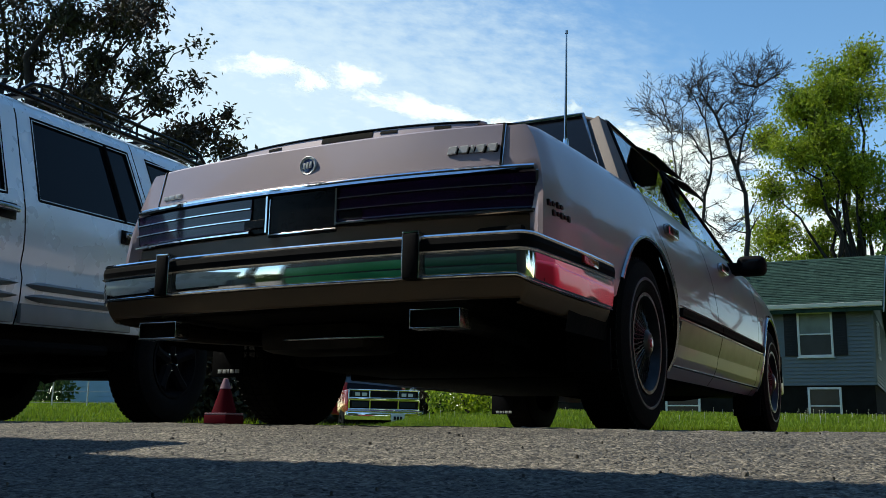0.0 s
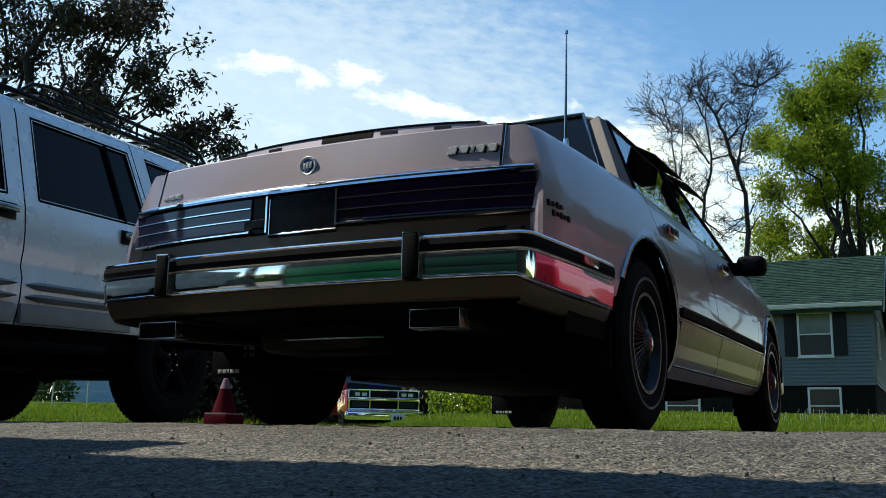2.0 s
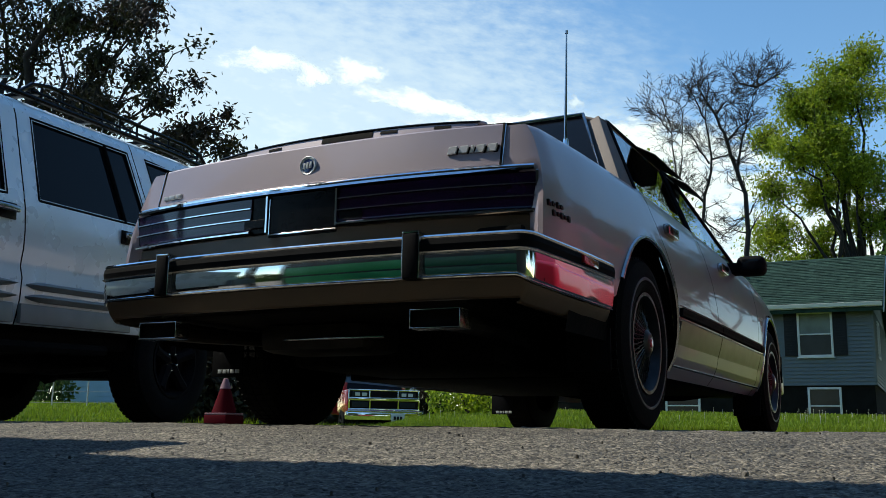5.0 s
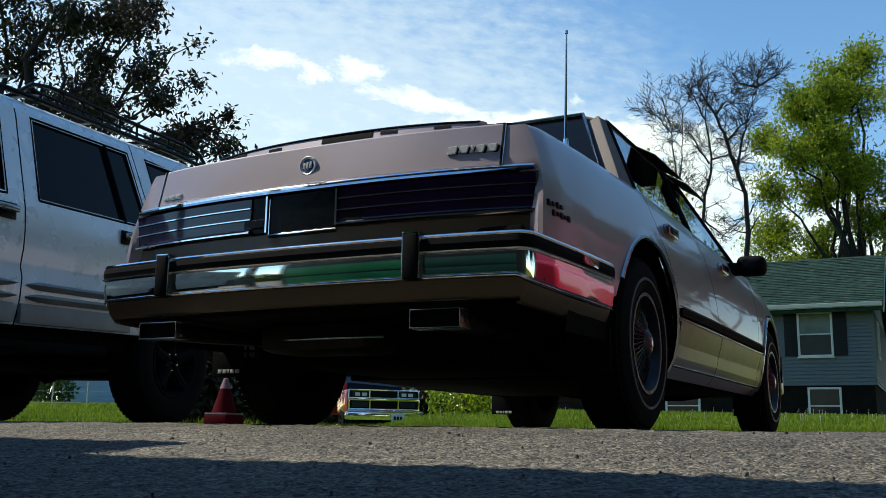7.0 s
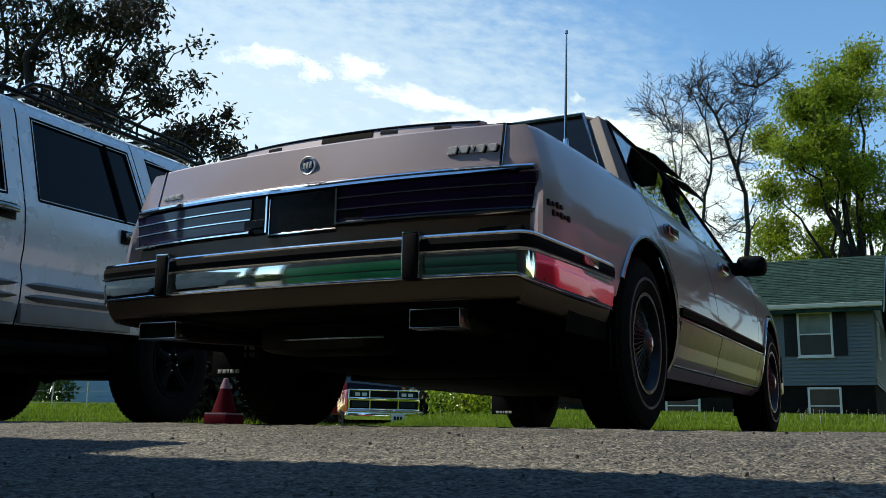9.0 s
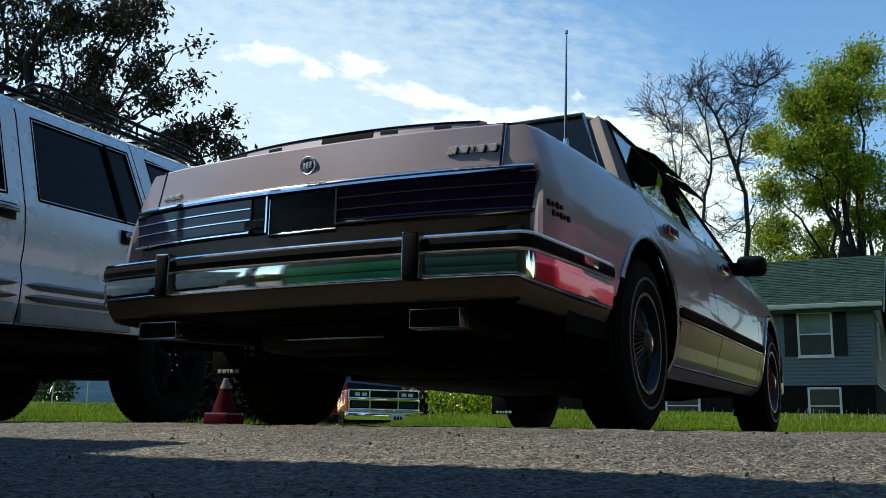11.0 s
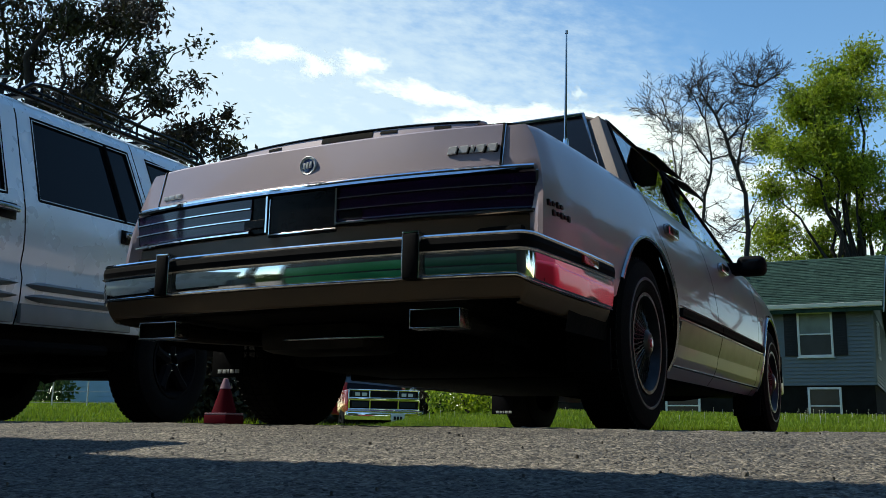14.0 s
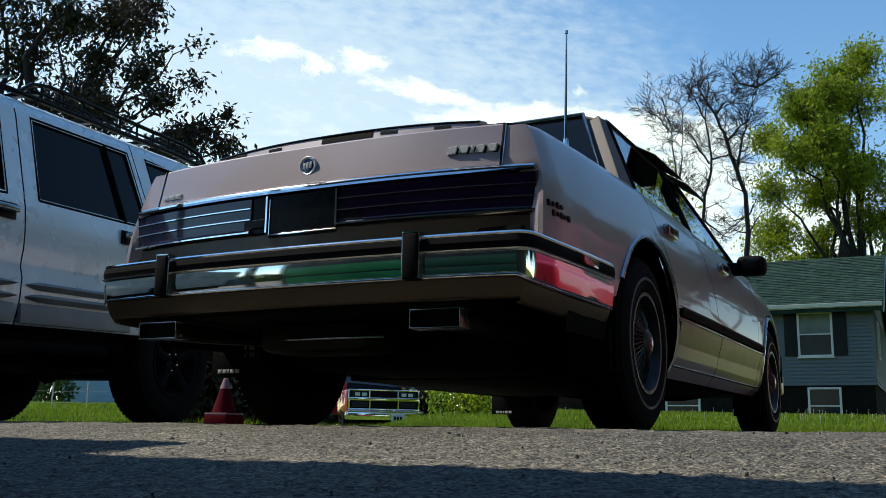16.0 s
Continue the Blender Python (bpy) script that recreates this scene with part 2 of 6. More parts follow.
def build_driveway():
    rnd = np.random.RandomState(3)
    xs = axis_steps(DRIVE[0], DRIVE[1], 0.1, 2.3, 0.010, 1.06)
    ys = axis_steps(DRIVE[2], DRIVE[3], -3.1, -1.5, 0.010, 1.06)
    verts = []
    for y in ys:
        for x in xs:
            z = ground_z(x, y)
            near = smooth01((6 - abs(y + 2)) / 4)
            z += 0.004 * noise.noise(Vector((x * 1.3, y * 1.3, 0))) + 0.0045 * near * noise.noise(Vector((x * 9, y * 9, 3)))
            z += 0.0035 * near * noise.noise(Vector((x * 31, y * 31, 7))) + 0.003 * near * noise.noise(Vector((x * 70, y * 70, 11)))
            verts.append((x, y, z - 0.004))
    w = len(xs)
    faces = [(j * w + i, j * w + i + 1, (j + 1) * w + i + 1, (j + 1) * w + i) for j in range(len(ys) - 1) for i in range(w - 1)]
    # the slab's edge
    edge = [j * w + w - 1 for j in range(len(ys))] + [(len(ys) - 1) * w + i for i in range(w - 2, -1, -1)]
    base = len(verts)
    for k in edge:
        verts.append((verts[k][0], verts[k][1], verts[k][2] - 0.08))
    for a in range(len(edge) - 1):
        faces.append((edge[a], base + a, base + a + 1, edge[a + 1]))
    ob = raw("driveway", verts, faces, ASPHALT, smooth=True)
    tagged(ob, "worn grey asphalt driveway with coarse aggregate", "driveway", kind="structure")
    # loose stones
    sv, sf = [], []
    for k in range(600):
        x, y = rnd.uniform(-3.0, 3.2), rnd.uniform(-3.2, 1.0)
        r = 0.0015 + 0.004 * rnd.rand() ** 4
        z = ground_z(x, y)
        b = len(sv)
        a0, sx, hh = rnd.rand() * 6.28, 0.7 + 0.6 * rnd.rand(), r * (0.35 + 0.3 * rnd.rand())
        for ring, up in ((1.0, -0.004), (0.85, hh * 0.6), (0.45, hh)):
            for i in range(6):
                a = a0 + i * 1.0472
                sv.append((x + r * ring * sx * math.cos(a), y + r * ring * math.sin(a) * (0.85 + 0.3 * rnd.rand()), z + up))
        for q in (0, 6):
            for i in range(6):
                sf.append((b + q + i, b + q + (i + 1) % 6, b + q + 6 + (i + 1) % 6, b + q + 6 + i))
        sf.append(tuple(b + 12 + i for i in range(6)))
    tagged(raw("gravel", sv, sf, STONE), "loose chips and grit scattered on the asphalt", "gravel", kind="stuff")


build_ground()
build_driveway()


# ---- wheels ----
def wheel(parent, x, y, r, width, side, wire=True, name="wheel"):
    """A road wheel; side +1 shows its face to +x."""
    w = new(name)
    w.parent = parent
    w.matrix_basis = pose(x, y, r, 0, 0, 0 if side > 0 else 180)
    h = width / 2
    rim = r * 0.57
    prof = [(-h * 0.86, rim), (-h, rim * 1.1), (-h * 1.02, r * 0.8), (-h * 0.9, r * 0.95), (-h * 0.7, r), (h * 0.7, r), (h * 0.9, r * 0.955), (h * 1.03, r * 0.82), (h * 1.0, rim * 1.12), (h * 0.86, rim)]
    bm = lathe(prof, 64)
    # tread grooves as raised ribs and blocks
    for k in range(64):
        a = 2 * math.pi * k / 64
        for xx in (-0.62, -0.22, 0.22, 0.62):
            box(xx * h - 0.016, xx * h + 0.016, -0.011, 0.011, r - 0.004, r + 0.004, 0, bm, m=Matrix.Rotation(a, 4, "X"))
    part("tyre", bm, TYRE, w)
    if wire:
        part("whitewall", lathe([(h * 1.028, r * 0.735), (h * 1.045, r * 0.74), (h * 1.045, r * 0.765), (h * 1.02, r * 0.77)], 64), WHITEWALL_SHADED, w, "thin white sidewall stripe darkened for shade")
    part("rim", lathe([(h * 0.86, rim * 0.98), (h * 0.98, rim * 1.04), (h * 0.98, rim * 0.97), (h * 0.75, rim * 0.90), (h * 0.35, rim * 0.84), (h * 0.3, rim * 0.3), (h * 0.3, 0.0)], 64), RIM_SHADED if wire else RUBBER, w)
    if wire:
        bm = bmesh.new()
        for k in range(30):
            a = 2 * math.pi * k / 30
            for lean, xo, xi in ((0.28, 0.62, 0.80), (-0.28, 0.55, 0.95)):
                p0 = Vector((h * xo, rim * 0.88 * math.cos(a), rim * 0.88 * math.sin(a)))
                p1 = Vector((h * xi, rim * 0.27 * math.cos(a + lean), rim * 0.27 * math.sin(a + lean)))
                tube([p0, p1], 0.0026, 5, bm)
        part("spokes", bm, SPOKE, w, "chrome wire spokes darkened for shade")
        part("hub", lathe([(h * 0.6, rim * 0.29), (h * 0.97, rim * 0.28), (h * 1.06, rim * 0.22), (h * 1.1, rim * 0.17), (h * 1.1, 0)], 32), RIM_SHADED, w)
        part("hub_cap", lathe([(h * 1.1, rim * 0.10), (h * 1.13, rim * 0.085), (h * 1.14, 0)], 24), REDPAINT, w, "red enamel hub emblem")
    else:
        for k in range(5):
            a = 2 * math.pi * k / 5 + 0.3
            bm = tube([(h * 0.5, rim * 0.2 * math.cos(a), rim * 0.2 * math.sin(a)), (h * 0.62, rim * 0.55 * math.cos(a), rim * 0.55 * math.sin(a)), (h * 0.7, rim * 0.95 * math.cos(a), rim * 0.95 * math.sin(a))], [0.045, 0.035, 0.042], 8)
            part("wheel_spoke", bm, RUBBER, w)
            a += 0.63
            part("lug_nut", lathe([(h * 0.35, 0.011), (h * 0.72, 0.011), (h * 0.78, 0.006), (h * 0.78, 0)], 6), CHROME, w).location = (0, rim * 0.235 * math.cos(a), rim * 0.235 * math.sin(a))
        part("hub", lathe([(h * 0.3, rim * 0.22), (h * 0.66, rim * 0.14), (h * 0.7, 0)], 24), BLACKGLOSS, w)
    return w


# ---- shells of car bodies ----
def lerp(table, v):
    xs, ys = zip(*table)
    return float(np.interp(v, xs, ys))


def shell_faces(stations, rows, place, arches, keep):
    """Grid over stations (y) and rows; place(y, row) gives the point; arches are (y, z, radius) openings; keep(i, j) picks faces."""
    bm = bmesh.new()
    grid = {}

    def inside(p):
        return any((p.y - a) ** 2 + (p.z - b) ** 2 < r * r and abs(p.x) > 0.5 for a, b, r in arches)

    def vert(i, j):
        if (i, j) not in grid:
            p = Vector(place(stations[i], rows[j]))
            for a, b, r in arches:
                dy, dz = p.y - a, p.z - b
                dd = math.hypot(dy, dz)
                if dd < r and abs(p.x) > 0.5:
                    k = r / max(dd, 1e-4)
                    p.y, p.z = a + dy * k, b + dz * k
            grid[i, j] = bm.verts.new(p)
        return grid[i, j]

    for i in range(len(stations) - 1):
        for j in range(len(rows) - 1):
            if not keep(i, j):
                continue
            c = [Vector(place(stations[a], rows[b])) for a, b in ((i, j), (i + 1, j), (i + 1, j + 1), (i, j + 1))]
            if all(inside(p) for p in c):
                continue
            try:
                bm.faces.new((vert(i, j), vert(i + 1, j), vert(i + 1, j + 1), vert(i, j + 1)))
            except ValueError:
                pass
    bmesh.ops.remove_doubles(bm, verts=bm.verts, dist=0.0006)
    return bm


def stations_with(cuts, y0, y1, step, gap=0.009):
    s = list(np.arange(y0, y1, step)) + [y1]
    for c in cuts:
        s = [v for v in s if abs(v - c) > step * 0.45] + [c - gap / 2, c + gap / 2]
    return sorted(float(v) for v in s)


# ---- the tan sedan ----
SIDE = [(0.20, 0.800), (0.25, 0.845), (0.30, 0.868), (0.40, 0.888), (0.50, 0.898), (0.60, 0.900), (0.70, 0.895), (0.80, 0.876), (0.88, 0.850), (0.925, 0.824)]
PLAN = [(-1.05, 0.918), (-0.98, 0.942), (-0.9, 0.957), (-0.6, 0.975), (0.0, 0.995), (1.0, 1.0), (2.4, 0.99), (3.2, 0.955), (3.55, 0.90), (3.75, 0.80)]
BELT = [(-1.02, 0.930), (-0.5, 0.945), (0.3, 0.955), (1.2, 0.950), (2.3, 0.935), (3.0, 0.90), (3.6, 0.82), (3.75, 0.76)]


def sedan_side(y, row, sgn):
    """row 0..1: up the side; 1..2: over the top to the centre line."""
    belt = lerp(BELT, y)
    if row <= 1:
        z0 = 0.22 + row * 0.705
        x = lerp(SIDE, z0) * lerp(PLAN, y)
        if z0 < 0.42:
            x += 0.004
        z = 0.22 + row * (belt - 0.005 - 0.22)
        yy = y
        if 0.0 < y < 0.85:
            yy = y - 0.27 * smooth01((z - 0.5) / 0.4) * smooth01(1 - abs(y - 0.42) / 0.43)
        if 0.85 <= y < 1.6:
            yy = y - 0.22 * smooth01((z - 0.42) / 0.5) * smooth01(1 - abs(y - 1.2) / 0.36)
        rake = smooth01((-0.85 - y) / 0.15)
        yy += rake * 0.05 * smooth01((z - 0.55) / 0.37)
        return (sgn * x, yy, z)
    t = row - 1
    x = 0.824 * lerp(PLAN, y) * (1 - t)
    z = belt - 0.005 + 0.014 * min(1, t * 12) + 0.018 * (1 - (1 - t) ** 2)
    yy = y + smooth01((-0.85 - y) / 0.15) * 0.05
    return (sgn * x, yy, z)


def build_sedan():
    car = thing("sedan", "tan metallic eighties sedan with chrome trim parked on the asphalt", "car")
    cuts = [0.40, 1.20, 2.28]
    st = stations_with(cuts, -0.985, 3.72, 0.045)
    rows = [0, .06, .12, .2, .26, .32, .36, .40, .46, .52, .58, .64, .70, .76, .82, .88, .92, .95, .975, 1.0, 1.015, 1.04, 1.10, 1.14, 1.148, 1.25, 1.4, 1.6, 1.8, 2.0]
    arches = [(0.0, 0.325, 0.405), (2.815, 0.325, 0.40)]
    nb = rows.index(1.0)
    lid = rows.index(1.148)
    waist = 7

    def mid(i):
        return (st[i] + st[i + 1]) / 2

    def gap(i):
        return any(abs(mid(i) - c) < 0.004 for c in cuts)

    panels = {
        "quarter_panel": lambda i, j: mid(i) < 0.40 and j < lid - 1 and (j >= 5 or mid(i) > 0.2) and not (mid(i) > -0.02 and j >= nb + 3),
        "rear_door": lambda i, j: 0.40 < mid(i) < 1.20 and 2 <= j < nb,
        "front_door": lambda i, j: 1.20 < mid(i) < 2.28 and 2 <= j < nb,
        "front_fender": lambda i, j: mid(i) > 2.28 and j < lid - 1,
        "rocker_panel": lambda i, j: 0.40 < mid(i) < 2.28 and j < 2,
        "door_shoulder": lambda i, j: 0.40 < mid(i) < 2.28 and nb <= j < nb + 2,
    }
    for name, rule in panels.items():
        for sgn in (1, -1):
            part(name, shell_faces(st, rows, lambda y, r: sedan_side(y, r, sgn), arches, lambda i, j: rule(i, j) and not gap(i)), PAINT, car, angle=50)
    # hood and boot lid
    for name, y0, y1 in (("boot_lid", -1.2, -0.12), ("hood", 2.36, 3.9)):
        bm = bmesh.new()
        for sgn in (1, -1):
            join(bm, shell_faces(st, rows, lambda y, r: sedan_side(y, r, sgn), [], lambda i, j: j >= lid and y0 < mid(i) < y1))
        bmesh.ops.remove_doubles(bm, verts=bm.verts, dist=0.001)
        part(name, bm, PAINT, car, angle=50)
    # dark liner sheets that blacken the panel gaps, then floor and inner arches
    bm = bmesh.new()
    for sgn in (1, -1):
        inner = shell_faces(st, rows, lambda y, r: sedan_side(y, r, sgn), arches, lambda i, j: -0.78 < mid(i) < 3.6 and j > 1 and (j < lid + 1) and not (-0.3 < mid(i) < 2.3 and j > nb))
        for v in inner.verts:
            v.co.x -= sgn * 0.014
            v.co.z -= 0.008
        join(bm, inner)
    part("gap_liner", bm, UNDER, car)
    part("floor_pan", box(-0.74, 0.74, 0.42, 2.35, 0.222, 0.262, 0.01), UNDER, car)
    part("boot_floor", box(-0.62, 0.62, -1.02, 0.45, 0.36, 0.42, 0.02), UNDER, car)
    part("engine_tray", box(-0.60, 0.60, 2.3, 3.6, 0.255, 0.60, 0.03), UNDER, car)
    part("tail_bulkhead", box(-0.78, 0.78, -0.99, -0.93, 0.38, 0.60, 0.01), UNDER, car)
    for ya in (0.0, 2.815):
        for sgn in (1, -1):
            bm = bmesh.new()
            prev = None
            for k in range(21):
                a = radians(2 + 176 * k / 20)
                cy, cz = ya + 0.42 * math.cos(a), 0.325 + 0.42 * math.sin(a)
                cur = [bm.verts.new((sgn * xx, cy, cz)) for xx in (0.87, 0.58)]
                if prev:
                    bm.faces.new((prev[0], prev[1], cur[1], cur[0]))
                prev = cur
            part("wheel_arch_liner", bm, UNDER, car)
            # bright lip round the opening
            pts = []
            for k in range(33):
                a = radians(-18 + 216 * k / 32)
                y, z = ya + 0.402 * math.cos(a), 0.325 + 0.402 * math.sin(a)
                if z > (0.50 if ya == 0.0 and y < 0 else 0.235):
                    pts.append((sgn * (lerp(SIDE, min(0.92, z)) * lerp(PLAN, y) + 0.004), y, z))
            part("arch_trim", tube(pts, 0.009, 6), CHROME_OLD, car)

    # ---- rear end ----
    def bow(x, y_mid, drop=0.085):
        return y_mid + drop * (abs(x) / 0.85) ** 2.6

    def strip(x0, x1, z0, z1, y_mid, thick, n=24, drop=0.085, lean=0.0, bevel=0.004, back=None):
        """A bar that follows the bowed tail, from z0 to z1, standing proud to the rear."""
        own = bmesh.new()
        rings = []
        for k in range(n + 1):
            x = x0 + (x1 - x0) * k / n
            y = bow(x, y_mid, drop)
            prof = [(y + (back or thick), z0), (y + bevel, z0), (y, z0 + bevel), (y + lean, z1 - bevel), (y + lean + bevel, z1), (y + (back or thick) + lean, z1)]
            rings.append([own.verts.new((x, a, b)) for a, b in prof])
        m = len(rings[0])
        for r0, r1 in zip(rings, rings[1:]):
            for q in range(m):
                own.faces.new((r0[q], r0[(q + 1) % m], r1[(q + 1) % m], r1[q]))
        own.faces.new(rings[0])
        own.faces.new(rings[-1][::-1])
        return own

    T = -1.035
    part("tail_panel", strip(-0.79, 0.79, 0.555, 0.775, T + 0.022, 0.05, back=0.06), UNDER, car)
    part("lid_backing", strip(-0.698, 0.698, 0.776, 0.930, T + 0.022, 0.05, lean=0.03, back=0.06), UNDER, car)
    part("boot_face", strip(-0.70, 0.70, 0.793, 0.938, T + 0.006, 0.03, lean=0.030, bevel=0.006), PAINT, car, angle=15)
    for sgn in (1, -1):
        own = bmesh.new()
        rings = []
        for k in range(17):
            z = 0.548 + (0.930 - 0.548) * k / 16
            ox, oy, oz = sedan_side(-0.985, (z - 0.22) / (lerp(BELT, -0.985) - 0.005 - 0.22), sgn)
            xi = sgn * (0.706 if z > 0.785 else 0.79)
            yi = bow(xi, T) + 0.010 + 0.03 * max(0, (z - 0.785) / 0.15)
            xm = xi + (ox - xi) * 0.72
            ym = yi + (oy - yi) * 0.45
            rings.append([own.verts.new(p) for p in ((xi, yi + 0.03, z), (xi, yi, z), (xm, min(ym, oy - 0.001), z), (ox, oy, z))])
        for r0, r1 in zip(rings, rings[1:]):
            for q in range(3):
                own.faces.new((r0[q], r0[q + 1], r1[q + 1], r1[q]))
        part("fender_end", own, PAINT, car, angle=30)
    # raised dark strips drawn in place of the open lid gaps
    for sgn in (1, -1):
        part("lid_gap", strip(*sorted((sgn * 0.7005, sgn * 0.7055)), 0.795, 0.938, T + 0.004, 0.03, lean=0.030, n=1, bevel=0.001), UNDER, car)
    # thin bright strips that stand for the highlight beside each gap
    for sgn in (1, -1):
        part("lid_edge_highlight", strip(*sorted((sgn * 0.7075, sgn * 0.7105)), 0.795, 0.936, T + 0.005, 0.03, lean=0.030, n=1, bevel=0.0008), CHROME_OLD, car)
    part("upper_chrome_strip", strip(-0.812, 0.812, 0.772, 0.790, T - 0.012, 0.04, bevel=0.006), CHROME, car)
    part("lower_tail_panel", strip(-0.815, 0.815, 0.553, 0.636, T + 0.006, 0.04), VALANCE_SHADED, car)
    for sgn in (1, -1):
        a, b = sorted((sgn * (0.145 if sgn > 0 else 0.215), sgn * 0.815))
        lamp = part("tail_lamp", strip(a, b, 0.652, 0.768, T - 0.002, 0.04, bevel=0.006), LENS, car, "red ribbed tail lamp lens with a violet sky tint painted in")
        for zz in (0.690, 0.729):
            part("lens_strip", strip(a, b, zz - 0.0028, zz + 0.0028, T - 0.008, 0.01, bevel=0.001), CHROME, lamp)
        part("lens_strip", strip(a, b, 0.637, 0.650, T - 0.012, 0.03, bevel=0.004), CHROME, lamp)
        part("lens_end", strip(*sorted((sgn * 0.815, sgn * 0.823)), 0.637, 0.772, T - 0.004, 0.05, n=1, bevel=0.002), CHROME, lamp)
        part("lens_end", strip(*sorted((sgn * 0.139, sgn * 0.146)), 0.637, 0.765, T - 0.010, 0.02, n=1, bevel=0.001), CHROME, lamp)
        # reversing lamp behind the lens corner
        part("lens_segment", strip(*sorted((sgn * 0.155, sgn * 0.24)), 0.657, 0.687, T - 0.005, 0.01, n=4, bevel=0.002), BLACKGLOSS, lamp)
    part("lamp_filler", strip(-0.214, -0.140, 0.637, 0.768, T + 0.004, 0.02, n=4), BLACKGLOSS, car, "black filler panel")
    plate = part("plate_recess", strip(-0.139, 0.139, 0.618, 0.768, T + 0.004, 0.02, n=8), BLACKGLOSS, car, "black recess for the licence plate")
    part("plate_frame", strip(-0.135, -0.131, 0.628, 0.755, T - 0.004, 0.012, n=1, bevel=0.001), CHROME, plate)
    part("plate_frame", strip(-0.135, 0.139, 0.626, 0.632, T - 0.006, 0.012, n=6, bevel=0.001), CHROME, plate)
    part("plate_glass", strip(-0.128, 0.133, 0.636, 0.752, T - 0.001, 0.006, n=6, bevel=0.001), BLACKGLOSS, plate)
    # round emblem and letter shapes
    em = part("emblem", lathe([(0, 0.034), (0.010, 0.034), (0.013, 0.031), (0.010, 0.026), (0.008, 0)], 32), BADGE, car, "round chrome emblem on the boot lid")
    em.matrix_basis = Matrix.Translation((0.006, T + 0.025, 0.862)) @ pose(0, 0, 0, -7, 0, -90)
    sh = part("shield", lathe([(0.0085, 0.025), (0.011, 0.022), (0.0115, 0)], 32), BLUE, em, "blue enamel shield field")
    bm = bmesh.new()
    for k, s in enumerate((-1, 0, 1)):
        box(0.0105, 0.0135, s * 0.0125 - 0.0045, s * 0.0125 + 0.0045, -0.011 + s * 0.003, 0.011 + s * 0.003, 0.001, bm)
    part("emblem_bars", bm, BADGE, em)
    letters = [(0.030, 0), (0.030, 1), (0.011, 2), (0.029, 3), (0.032, 4)]
    x = 0.527
    for wdt, k in letters:
        y = bow(x, T) + 0.021
        # black copy, shifted down and right, paints each letter's cast shadow
        for nm, dx, y0, y1, dz, material in (("badge_bar", 0.0, y - 0.009, y - 0.002, 0.0, BADGE), ("badge_shade", 0.004, y - 0.0015, y + 0.006, -0.004, BLACKGLOSS)):
            bm = prism([(x + dx, y0, 0.843 + dz), (x + dx + wdt, y0, 0.843 + dz), (x + dx + wdt + 0.007, y0, 0.866 + dz), (x + dx + 0.007, y0, 0.866 + dz)], (0, y1 - y0, 0), 0.001)
            part(nm, bm, material, car, "plain slanted chrome badge bar" if nm == "badge_bar" else "", smooth=False)
        x += wdt + 0.007
    for k in range(3):
        x = -0.672 + k * 0.034
        y = bow(x, T) + 0.012
        part("badge_bar", box(x, x + 0.028, y - 0.012, y, 0.812, 0.828, 0.003), BADGE, car)
    # side badge, two lines of plain bars
    for line, (y0, z0, n) in enumerate(((-0.955, 0.668, 4), (-0.93, 0.640, 5))):
        for k in range(n):
            yy, hh = y0 + k * 0.026, (0.014 if (k % 2) else 0.020)
            xx = lerp(SIDE, z0) * lerp(PLAN, yy)
            for s in (1, -1):
                part("badge_bar", box(s * xx - 0.004, s * xx + 0.005, yy, yy + 0.02, z0 - hh / 2, z0 + hh / 2, 0.002), BLACKGLOSS, car)

    # bumper
    bump = new("rear_bumper")
    bump.parent = car
    B = -1.150

    def bumper_bar(name, z0, z1, out, material, y_front=-0.44, inset=0.0, lean=0.0, bulge=0.003, drop0=0.0, drop1=0.0):
        """A bar round the tail: across the back, round the corners and along the sides to the arch."""
        path = []
        for k in range(-20, 21):
            x = 0.808 * k / 20
            path.append((x, B + 0.05 * (abs(x) / 0.808) ** 2.4, 0))
        right = [((1 - u) ** 2 * 0.808 + 2 * u * (1 - u) * 0.846 + u * u * 0.853, (1 - u) ** 2 * -1.10 + 2 * u * (1 - u) * -1.094 + u * u * -1.045) for u in [k / 8 for k in range(1, 9)]] + [(0.866, -0.85), (0.879, -0.65), (0.886, y_front)]
        path = [(-a, b, 0) for a, b in right[::-1]] + path + [(a, b, 0) for a, b in right]
        own = bmesh.new()
        rings = []
        for i, p in enumerate(path):
            d = Vector(path[min(i + 1, len(path) - 1)]) - Vector(path[max(i - 1, 0)])
            nrm = Vector((d.y, -d.x, 0)).normalized()
            c = Vector(p) + nrm * (out - inset)
            side = smooth01((abs(p[0]) - 0.80) / 0.085)
            za, zb = z0 - drop0 * side, z1 - drop1 * side
            zm = (za + zb) / 2
            hgt = zb - za
            prof = [(-0.05, za), (-0.004 - lean, za), (0.0 - lean * 0.9, za + hgt * 0.07), (bulge - lean * 0.45, zm), (0.0, zb - hgt * 0.07), (-0.004, zb), (-0.05, zb)]
            rings.append([own.verts.new(c + nrm * a + Vector((0, 0, b))) for a, b in prof])
        for r0, r1 in zip(rings, rings[1:]):
            for q in range(len(r0) - 1):
                own.faces.new((r0[q], r0[q + 1], r1[q + 1], r1[q]))
        own.faces.new(rings[0])
        own.faces.new(rings[-1][::-1])
        return part(name, own, material, bump, angle=18)

    bumper_bar("top_lip", 0.546, 0.558, 0.000, CHROME)
    bumper_bar("rubber_strip", 0.508, 0.546, 0.004, RUBBER)
    bumper_bar("chrome_bead", 0.503, 0.509, 0.006, CHROME)
    bumper_bar("chrome_face", 0.432, 0.503, 0.000, CHROME, lean=0.005, bulge=0.0026, drop0=0.028)
